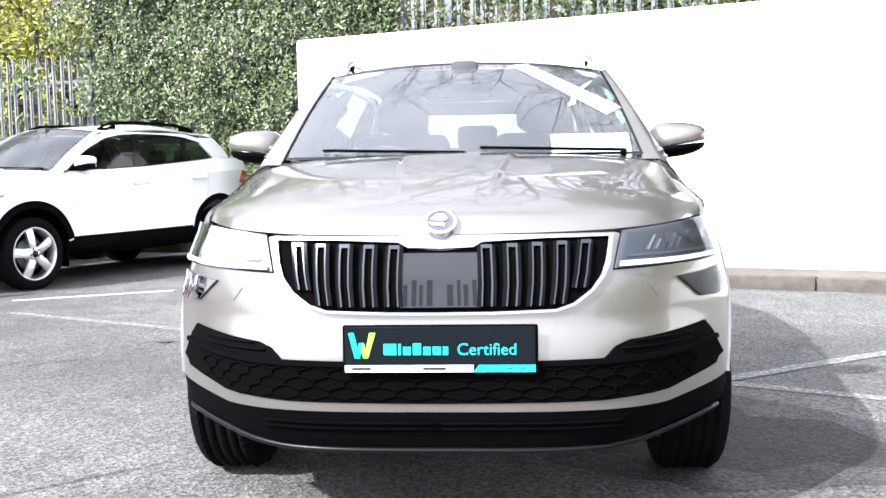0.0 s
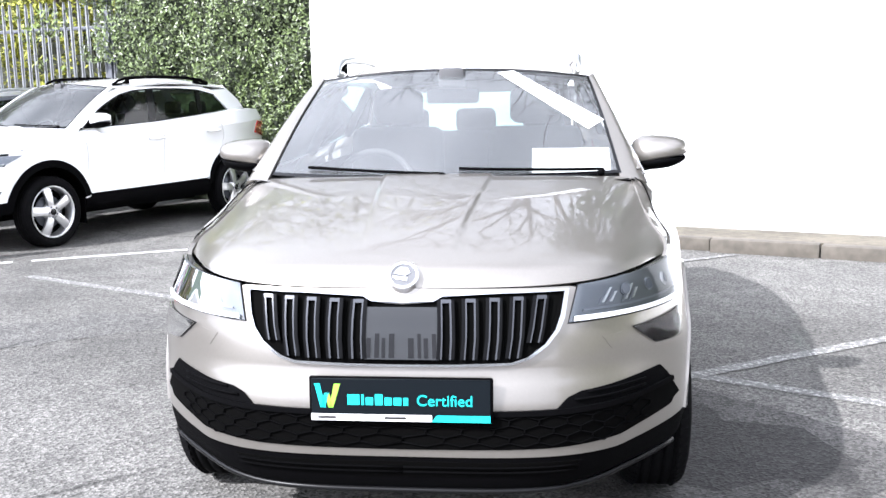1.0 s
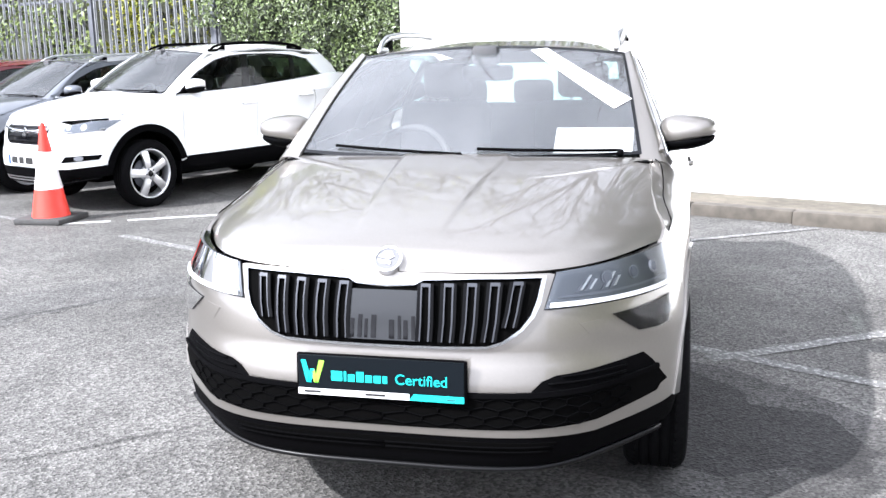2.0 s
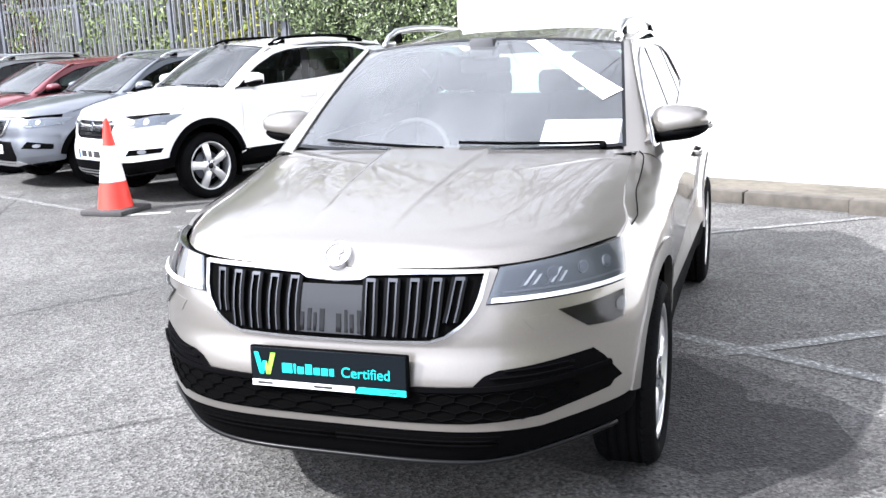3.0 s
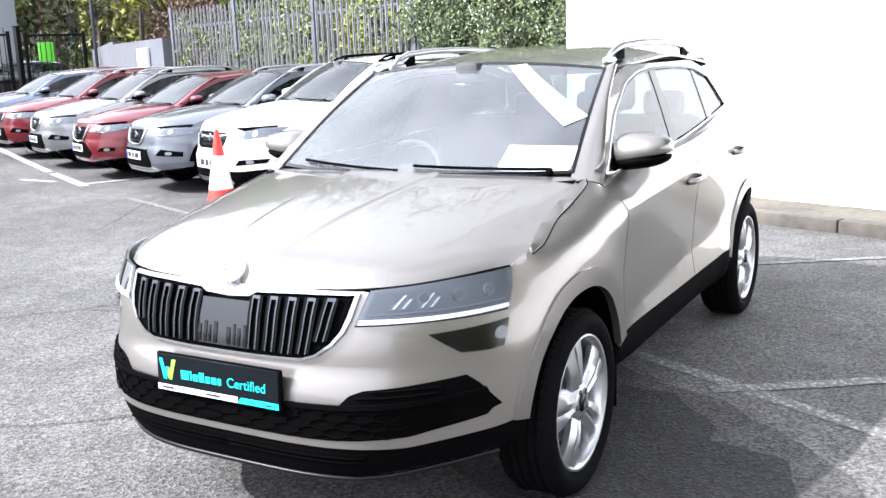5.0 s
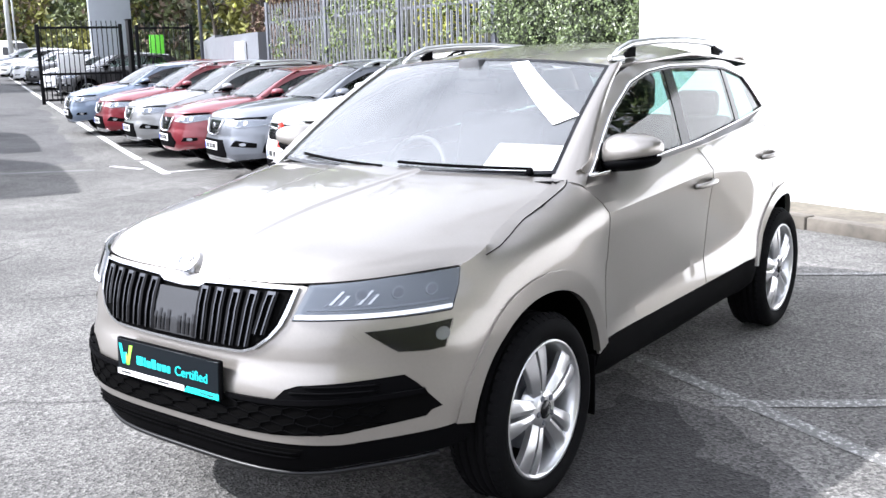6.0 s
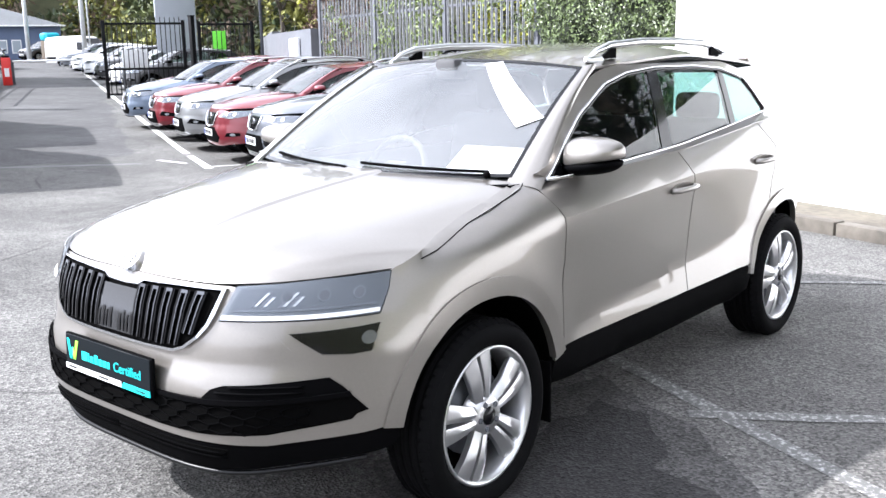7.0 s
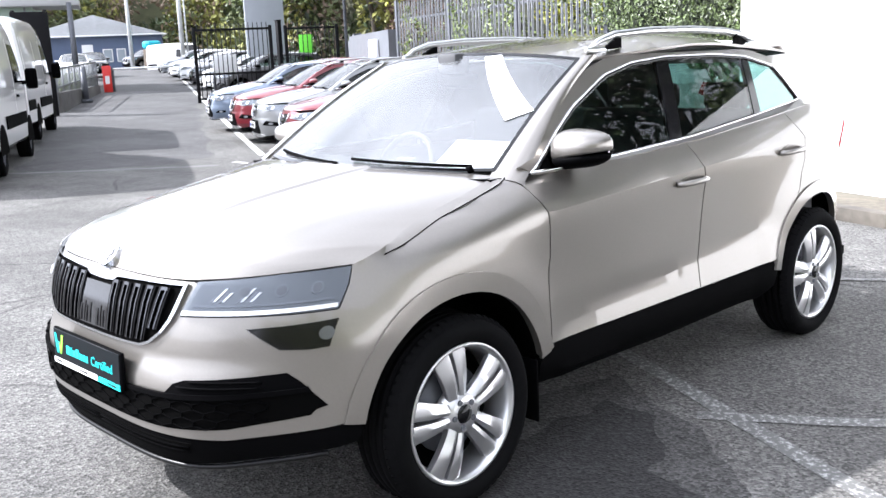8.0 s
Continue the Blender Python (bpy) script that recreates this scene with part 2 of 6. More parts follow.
def cut2d(poly, step, folds=()):
    """A flat outline cut into small cells, so that it can be laid on a curved surface."""
    bm = bmesh.new()
    bm.faces.new([bm.verts.new((a, b, 0)) for a, b in poly])
    for ax in (0, 1):
        lo, hi = min(p[ax] for p in poly), max(p[ax] for p in poly)
        k = max(1, math.ceil((hi - lo) / step))
        for i in range(1, k):
            co, no = [0, 0, 0], [0, 0, 0]
            co[ax], no[ax] = lo + (hi - lo) * i / k, 1
            bmesh.ops.bisect_plane(bm, geom=bm.verts[:] + bm.edges[:] + bm.faces[:], dist=1e-5, plane_co=co, plane_no=no)
    for a, b, slope in folds:                     # cuts along the creases
        bmesh.ops.bisect_plane(bm, geom=bm.verts[:] + bm.edges[:] + bm.faces[:], dist=1e-4, plane_co=(a, b, 0), plane_no=(-slope, 1, 0))
    bmesh.ops.triangulate(bm, faces=[f for f in bm.faces if len(f.verts) > 4])
    return bm


def laid(poly, step, surf, off=0.0, thick=0.004, folds=()):
    """An outline laid on surf(a, b, off): a shell 'thick' deep whose face stands 'off' proud."""
    bm = cut2d(poly, step, folds)
    top = list(bm.verts)
    keep = [(v, v.co.x, v.co.y) for v in top]
    edges = [e for e in bm.edges if len(e.link_faces) == 1]
    back = {v: None for e in edges for v in e.verts}
    for v, a, b in keep:
        v.co = surf(a, b, off)
    coords = {v: (a, b) for v, a, b in keep}
    for v in back:
        a, b = coords[v]
        back[v] = bm.verts.new(surf(a, b, off - thick))
    for e in edges:
        a, b = e.verts
        bm.faces.new((a, b, back[b], back[a]))
    bmesh.ops.recalc_face_normals(bm, faces=bm.faces)
    return bm


def rise(x):
    """The yard is level by the wall and climbs gently along the lane."""
    d = max(0.0, -10.0 - x)
    return 0.03 * d * d / (d + 4.0) if d else 0.0


def on_ground(poly, name, material, parent=None, lift=0.004, label="", kind=""):
    """A thin layer lying on the yard."""
    bm = cut2d(poly, 0.6 if max(p[0] for p in poly) - min(p[0] for p in poly) < 8 else 2.0)
    for v in bm.verts:
        v.co.z = rise(v.co.x) + lift
    for f in bm.faces:
        if f.normal.z < 0:
            f.normal_flip()
    ob = part(name, bm, material, parent, label)
    if kind:
        tagged(ob, label, "", "", kind)
    return ob


def strip(a, b, w):
    """The outline of a painted line from a to b."""
    a, b = Vector(a), Vector(b)
    d = (b - a).normalized()
    s = Vector((-d.y, d.x)) * w / 2
    return [tuple(a - s), tuple(b - s), tuple(b + s), tuple(a + s)]


ROW = Vector((-0.889, 0.457))      # along the row of parked cars
BACK = Vector((0.457, 0.889))      # from a parked car's nose to its tail
ROWANGLE = math.degrees(math.atan2(-BACK.x, BACK.y))

# ---- ground ----
xs = [-260, -160, -110, -80, -60] + [-50 + 2 * i for i in range(20)] + [-10 + i for i in range(30)] + [22, 30, 50, 90, 160]
ys = [-160, -90, -50, -30, -20] + [-14 + 2 * i for i in range(20)] + [28, 36, 50, 80, 140, 220]
bm = sheet(lambda x, y: Vector((x, y, rise(x))), xs, ys)
ASPHALT = ground_mat("worn asphalt", (0.118, 0.114, 0.108), 0.3)
tagged(part("ground", bm, ASPHALT), "grey weathered asphalt yard with cracks and stains", "ground", "", "structure")
# damp tone, set darker to deepen the car's shadow as well
STAIN = ground_mat("shaded damp asphalt", (0.030, 0.029, 0.029), 0.2)
WORN = ground_mat("worn patch asphalt", (0.108, 0.105, 0.101), 0.25)
LANEMAT = ground_mat("dark lane asphalt", (0.082, 0.080, 0.080), 0.25)


def wobbly(poly, amp, seed, n=7):
    """An outline with an uneven edge."""
    out, k = [], len(poly)
    for i in range(k):
        a, b = Vector(poly[i]), Vector(poly[(i + 1) % k])
        for j in range(n):
            p = a.lerp(b, j / n)
            q = Vector((p.x * 5.1, p.y * 5.1, seed))
            out.append((p.x + amp * noise.noise(q), p.y + amp * noise.noise(q + Vector((9, 4, 0)))))
    return out


LINEPAINT = worn_paint_mat("worn road paint", (0.36, 0.36, 0.345), 0.51)
LINEFRESH = worn_paint_mat("white road paint", (0.56, 0.56, 0.54), 0.39)
# stain with a wider rim, whose colour also paints shade beside the car
DAMP_SHADE = ground_mat("shaded half dried asphalt", (0.066, 0.064, 0.062), 0.35)
on_ground(wobbly([(0.45, 2.30), (1.10, 2.02), (1.42, 1.72), (1.74, 1.42), (1.86, 1.05), (1.55, 0.66), (0.8, 0.55), (0.30, 0.9)], 0.10, 2, 14), "damp_shade_edge", DAMP_SHADE, lift=0.0016, kind="structure", label="half dried rim of the damp stain, darkened for the car's shade")
on_ground(wobbly([(0.70, 2.05), (1.05, 1.85), (1.23, 1.56), (1.52, 1.40), (1.68, 1.12), (1.50, 0.86), (0.9, 0.78), (0.55, 1.0)], 0.10, 1, 16), "shaded_damp_stain", STAIN, lift=0.0022, kind="structure", label="dark damp stain on the asphalt, deepened for the car's shade")
on_ground(wobbly([(-3.7, 2.25), (-3.1, 3.0), (-2.5, 3.45), (-1.8, 3.35), (-2.2, 2.85), (-2.76, 2.43), (-2.95, 2.0)], 0.14, 5, 10), "patch", WORN, lift=0.0022, kind="structure", label="dark worn patch on the asphalt")
lane = [(-10.4, 6.6), (-12.3, 4.3), (-30, 12.5), (-70, 31), (-72, 39.5), (-30, 17.6)]
on_ground(wobbly(lane, 0.35, 12, 24), "lane", LANEMAT, lift=0.002, kind="structure", label="darker asphalt lane through the gate")
on_ground(strip((-10.3, 6.62), (-12.4, 4.2), 0.16), "drain_strip", mat("cast iron drain", (0.10, 0.10, 0.10), 0.7, var=0.5, scale=30), lift=0.005, kind="structure", label="iron drain grating across the lane")
LINES = [((-3.75, 4.68), (2.2, 1.66), 0.09, LINEPAINT), ((1.05, 2.10), (3.6, 3.72), 0.09, LINEPAINT), ((0.35, 4.65), (2.1, 5.75), 0.07, LINEPAINT),
         ((-4.72, 5.07), (-4.25, 5.30), 0.08, LINEFRESH), ((-4.10, 5.36), (-2.9, 5.98), 0.08, LINEFRESH), ((-5.2, 5.25), (-7.1, 6.05), 0.08, LINEPAINT),
         ((-8.8, 6.8), (-70, 38.3), 0.13, LINEFRESH), ((-9.7, 7.02), (-10.5, 7.06), 0.1, LINEFRESH), ((-9.0, 6.9), (-7.6, 9.6), 0.09, LINEFRESH),
         ((-11.2, 8.05), (-9.9, 10.6), 0.09, LINEFRESH), ((-13.4, 9.2), (-12.1, 11.7), 0.09, LINEFRESH), ((2.28, 5.98), (2.52, 5.86), 0.09, LINEFRESH)]
CRACKMAT = mat("dark crack filling", (0.012, 0.012, 0.012), 0.95)
CRACKS = ([(0.5, 3.80), (0.95, 3.75), (1.24, 3.73), (1.43, 3.65), (1.68, 3.59), (1.87, 3.53), (2.4, 3.33), (3.2, 3.10)],
          [(-3.6, 1.5), (-2.96, 2.06), (-2.87, 2.26), (-2.65, 2.44), (-2.2, 2.9)])
for run in CRACKS:
    rim = [Vector(p) for p in run]
    rough = [p.lerp(q, f / 6) + Vector((noise.noise(Vector((p.x * 9 + f, p.y * 7, 1))), noise.noise(Vector((p.x * 7, p.y * 9 + f, 4))))) * 0.018 for p, q in zip(rim, rim[1:]) for f in range(6)]
    edge = [p + Vector((0, 0.003 + 0.006 * abs(noise.noise(Vector((p.x * 6, p.y * 6, 8)))))) for p in rough]
    on_ground([tuple(p) for p in rough] + [tuple(p) for p in edge[::-1]], "crack", CRACKMAT, lift=0.0022, kind="structure", label="fine dark crack in the asphalt")
for i, (a, b, w, mt) in enumerate(LINES):
    on_ground(wobbly(strip(a, b, w), 0.012, i, 12), "marking_line", mt, lift=0.003 + 0.0015 * (i % 3), kind="structure", label="worn white painted bay line")
# ---- cars: body surface ----
def curve1(tab, z):
    """A broken line through the pairs of tab."""
    a0, b0 = tab[0]
    if z <= a0:
        return b0
    for a1, b1 in tab:
        if z <= a1:
            return b0 + (b1 - b0) * (z - a0) / (a1 - a0) if a1 > a0 else b1
        a0, b0 = a1, b1
    return b0


NOSE = [(0.15, 0.14), (0.25, 0.085), (0.31, 0.028), (0.42, 0.002), (0.52, 0.0), (0.575, 0.003), (0.652, 0.029), (0.72, 0.037), (0.8, 0.058), (0.9, 0.10), (0.98, 0.15)]
SIDE = [(0.18, -0.20), (0.28, -0.13), (0.35, -0.055), (0.42, -0.040), (0.60, -0.034), (0.75, -0.020), (0.90, -0.002), (0.945, 0.002), (0.98, -0.028), (1.1, -0.045)]
DOORS = [(0.18, -0.20), (0.28, -0.13), (0.35, -0.055), (0.42, -0.044), (0.58, -0.040), (0.72, -0.030), (0.84, -0.014), (0.93, 0.001), (0.96, 0.004), (1.02, -0.026), (1.12, -0.076)]
CREASE = [(0.6, 0.976), (1.36, 0.970), (4.2, 1.1063)]
SHOULDER = [(0.0, 0.885), (0.51, 0.912), (0.8, 1.0), (1.21, 1.098), (1.36, 1.092), (1.9, 1.106), (2.45, 1.13), (3.1, 1.18), (3.64, 1.225), (4.4, 1.24)]
HALF, PW, YC = 0.908, 3.3, 1.6
FULL = [(0.35, 3.9), (0.5, 3.9), (0.76, 3.7), (0.9, 3.4), (1.1, 3.3)]   # squareness of the nose's plan by height
ANG = [math.pi / 2 * i / 200 for i in range(201)]
ARC = [0.0]
for i in range(200):
    ARC.append(ARC[-1] + math.hypot((math.sin(ANG[i + 1]) ** (2 / PW) - math.sin(ANG[i]) ** (2 / PW)) * HALF, (math.cos(ANG[i + 1]) ** (2 / PW) - math.cos(ANG[i]) ** (2 / PW)) * 1.6))
SC = ARC[-1]


def s_of_x(x, z=0.8):
    p = curve1(FULL, z)
    return float(np.interp(math.asin(min(1.0, abs(x) / HALF) ** (p / 2)), ANG, ARC))


def s_of_y(y, z=0.8):
    if y > YC:
        return SC + y - YC
    p = curve1(FULL, z)
    n = curve1(NOSE, z)
    return float(np.interp(math.acos(min(1.0, (YC - y) / (YC - n)) ** (p / 2)), ANG, ARC))


def half_width(y, z):
    back = min(1.0, max(0.0, (y - 1.10) / 0.30))
    back *= back * (3 - 2 * back)
    zs = z - (curve1(CREASE, y) - 0.96) * min(1.0, max(0.0, (z - 0.62) / 0.25))
    w = HALF + curve1(SIDE, z) * (1 - back) + curve1(DOORS, zs) * back
    top = curve1(SHOULDER, y)
    deep = curve1([(0.3, 0.0), (0.55, 0.018), (0.9, 0.18), (1.21, 0.22), (1.40, 0.10), (1.75, 0.02), (4.0, 0.02)], y)
    q = min(0.9, max(0.0, (z - (top - 0.11)) / 0.125))
    w -= deep * (1 - math.sqrt(max(0.0, 1 - q * q)))
    for yw in (0.885, 3.523):          # swell over the wheels
        r = math.hypot(y - yw, z - 0.335)
        w += 0.020 * math.exp(-((r - 0.47) / 0.10) ** 2) if r > 0.47 else 0.020
    zc = 0.500 + 0.100 * (y - 1.37)     # wedge along the foot of the doors
    if z < zc and 1.36 < y < 3.2:
        w += min(0.032, 0.20 * (zc - z)) * min(1.0, (y - 1.36) / 0.12) * min(1.0, (3.2 - y) / 0.2)
    if y > 3.5:
        w *= 1 - 0.30 * ((y - 3.5) / 0.85) ** 1.7
    return w


def body(s, z, off=0.0):
    """The point of the body at the way s round its plan from the nose's middle, at height z."""
    def at(s, z):
        sg = -1 if s < 0 else 1
        a = abs(s)
        if a <= SC:
            p, g = curve1(FULL, z), float(np.interp(a, ARC, ANG))
            cx, cy = math.sin(g) ** (2 / p), max(0.0, math.cos(g)) ** (2 / p)
            y = YC - (YC - curve1(NOSE, z)) * cy
            f = min(1.0, max(0.0, (y - 0.16) / 0.34))          # the wings fill out quickly behind the bumper's corners
            cx = 1 - (1 - cx) * (1 - 0.65 * f * f * (3 - 2 * f) * min(1.0, max(0.0, (0.88 - z) / 0.20)))
            return Vector((sg * half_width(y, z) * cx, y, z))
        y = YC + a - SC
        return Vector((sg * half_width(y, z), y, z))
    p = at(s, z)
    if off:
        n = (at(s + 0.01, z) - at(s - 0.01, z)).cross(at(s, z + 0.01) - at(s, z - 0.01))
        p = p + n.normalized() * off
    return p


def cabin_x(y, z):
    q = (z - 1.09) / 0.40
    return (0.815 - 0.155 * q - 0.02 * q * q - 0.035 * max(0.0, (y - 2.2) / 1.4) ** 2) * (1 - 0.22 * max(0.0, (y - 3.5) / 0.85) ** 1.7)


def cabin(y, z, off=0.0, sg=1):
    return Vector((sg * (cabin_x(y, z) + off * 0.93), y, z + off * 0.36))


def front_s(pts):
    return [(s_of_x(x, z), z) for x, z in pts]


def side_s(pts):
    return [(s_of_y(y, z), z) for y, z in pts]


def arch(yw, r, a0, a1, n=14, zc=0.335):
    """Points of a wheel opening from angle a0 to a1, degrees from the rear level, up."""
    return [(yw + r * math.cos(radians(a)), zc + r * math.sin(radians(a))) for a in steps(a0, a1, n)]


def hood_point(u, v, lift=0.0):
    """Bonnet: u across from wing to wing, v from the nose to the scuttle."""
    a = abs(u)
    ye = 0.512 + (1.208 - 0.512) * v
    e = body(s_of_y(ye), curve1(SHOULDER, ye) - 0.001)
    y0 = body(s_of_x(a * 0.795), 0.884 + 0.026 * a ** 3).y + 0.003
    y1 = 1.075 + 0.133 * a * a
    y = y0 + (y1 - y0) * v
    y += (e.y - y) * a ** 8
    zc = 0.886 + 0.234 * v ** 0.46
    k = a ** 2.5
    x = u * (e.x - 0.004)
    z = zc * (1 - k) + e.z * k
    xc = 0.125 + 0.085 * v
    z += 0.009 / (1 + math.exp((abs(x) - xc) / 0.0035)) * min(1.0, max(0.0, (v - 0.10) / 0.35))
    return Vector((x, y, z + lift))


def screen_point(u, v, off=0.0):
    """Windscreen: u across, v from the scuttle to the roof."""
    xe = 0.715 - 0.10 * v
    yb, yt = 1.07 + 0.19 * u * u, 1.80 + 0.10 * u * u
    zb, zt = 1.108 + 0.004 * u * u, 1.541 - 0.040 * u * u
    return Vector((u * xe, yb + (yt - yb) * v, zb + (zt - zb) * v + 0.02 * math.sin(math.pi * v))) + Vector((0, -0.45, 0.89)) * off


def roof_point(u, v):
    y0, y1 = 1.80 + 0.10 * u * u, 3.84 - 0.10 * u * u
    y = y0 + (y1 - y0) * v
    zc = 1.541 + 0.078 * math.sin(min(1.0, v * 1.55) * math.pi / 2) - 0.085 * max(0.0, v - 0.42) ** 1.6 / 0.58 ** 1.6
    drop = 0.047 + 0.02 * math.sin(math.pi * v)
    return Vector((u * (0.615 + 0.03 * math.sin(math.pi * min(1, v * 1.3))) * (1 - 0.05 * v), y, zc - drop * abs(u) ** 3.2))


# ---- wheels ----
def wheel(parent, x, y, z, sg, r, rim_r, style, name="wheel", steer=0.0):
    w = new(name)
    w.parent = parent
    w.matrix_local = pose(x, y, z, 0, 0, steer + (0 if sg > 0 else 180))
    hw = 0.108
    tyre = [(hw - 0.03, rim_r - 0.004), (hw - 0.008, rim_r + 0.012), (hw + 0.004, (r + rim_r) / 2), (hw - 0.004, r - 0.022), (hw - 0.022, r - 0.006), (hw - 0.034, r)]
    groove = []
    for gx in (0.052, 0.018, -0.018, -0.052):
        groove += [(gx + 0.005, r), (gx + 0.004, r - 0.008), (gx - 0.004, r - 0.008), (gx - 0.005, r)]
    prof = tyre + groove + [(-a, b) for a, b in tyre[::-1]]
    bm = lathe(prof, 72)
    t = part("tyre", bm, RUBBER, w, "black road tyre with grooved tread")
    bm = bmesh.new()
    for k in range(60):
        a = 2 * math.pi * k / 60
        for sx in (-1, 1):
            m = Matrix.Rotation(a, 4, "X") @ Matrix.Translation((sx * (hw - 0.028), 0, r - 0.007)) @ Matrix.Rotation(sx * 0.55, 4, "Y")
            got = bmesh.ops.create_cube(bm, size=1)["verts"]
            bmesh.ops.transform(bm, matrix=m @ Matrix.Diagonal((0.034, 0.022, 0.009, 1)), verts=got)
    tagged(part("tread", bm, RUBBER, t), kind="stuff")
    bm = lathe([(-0.09, rim_r - 0.012), (0.03, rim_r - 0.03), (hw - 0.03, rim_r - 0.014), (hw - 0.012, rim_r - 0.006), (hw - 0.010, rim_r + 0.004), (hw - 0.02, rim_r + 0.006)], 64)
    rim = part("rim", bm, ALLOY, w, "silver alloy wheel rim")
    bm = lathe([(0.02, 0.0), (0.02, rim_r - 0.09), (0.0, rim_r - 0.09)], 40)
    part("brake_disc", bm, STEELDARK, rim)
    part("wheel_back", lathe([(-0.02, 0.0), (-0.02, rim_r - 0.02)], 32), DARK, rim)
    hub, face = 0.066, hw - 0.022

    def spoke(bm, ang, r0, r1, w0, w1, x0, x1, skew=0.0, start=0.0, ridge=0.0):
        c, n = [], 6
        for i in range(n + 1):
            f = i / n
            rr, ww = r0 + (r1 - r0) * f, w0 + (w1 - w0) * f
            xx = x0 + (x1 - x0) * f + 0.010 * math.sin(math.pi * f)
            t0 = start + skew * f
            ring = []
            for dx, dw in ((-0.010 if ridge > 0 else -0.002, -0.46), (0.004, ridge), (-0.002 if ridge > 0 else -0.010, 0.46), (-0.034, 0.44), (-0.034, -0.44), (-0.014, -0.5)):
                ring.append(bm.verts.new(Matrix.Rotation(ang, 3, "X") @ Vector((xx + dx, t0 + dw * ww, rr))))
            c.append(ring)
        for a, b in zip(c, c[1:]):
            for k in range(6):
                bm.faces.new((a[k], a[(k + 1) % 6], b[(k + 1) % 6], b[k]))
        bm.faces.new(c[0]), bm.faces.new(c[-1][::-1])

    for k in range(5):
        bm = bmesh.new()
        a = 2 * math.pi * k / 5 + 0.2
        if style == "twin":
            spoke(bm, a, 0.036, rim_r - 0.010, 0.032, 0.074, face - 0.004, face - 0.002, -0.025, -0.018, 0.15)
            spoke(bm, a, 0.036, rim_r - 0.010, 0.032, 0.074, face - 0.004, face - 0.002, 0.025, 0.018, -0.15)
        else:
            spoke(bm, a, 0.03, rim_r - 0.012, 0.075, 0.095, face, face - 0.006)
        bmesh.ops.recalc_face_normals(bm, faces=bm.faces)
        part("spoke", bm, ALLOY, rim)
    part("hub", lathe([(face - 0.05, hub + 0.02), (face + 0.004, hub), (face + 0.006, 0.034)], 32), ALLOY, rim)
    part("centre_cap", lathe([(face + 0.004, 0.034), (face + 0.012, 0.030), (face + 0.013, 0.0)], 24), GLOSS, rim)
    for k in range(5):
        a = 2 * math.pi * (k + 0.5) / 5 + 0.2
        part("wheel_bolt", lathe([(face + 0.0, 0.011), (face + 0.010, 0.010), (face + 0.010, 0.0)], 10), STEELDARK, rim, m=Matrix.Translation((0, 0.048 * math.sin(a), 0.048 * math.cos(a))))
    return w
# ---- one car from its panels ----
WIN_TOP = [(1.36, 1.100), (1.55, 1.225), (1.70, 1.312), (1.98, 1.425), (2.20, 1.468), (2.47, 1.486), (2.9, 1.484), (3.2, 1.466), (3.46, 1.41)]


def win_bottom(y):
    return curve1(SHOULDER, y) + 0.006


def win_top(y):
    return curve1(WIN_TOP, y)


def pane(y0b, y0t, y1b, y1t, n=10):
    """The outline of a side pane between two slanting edges, below the cant rail."""
    lo = [(y, win_bottom(y) + 0.012) for y in steps(y0b, y1b, n)]
    hi = [(y, win_top(y) - 0.012) for y in steps(y1t, y0t, n)]
    return lo + hi


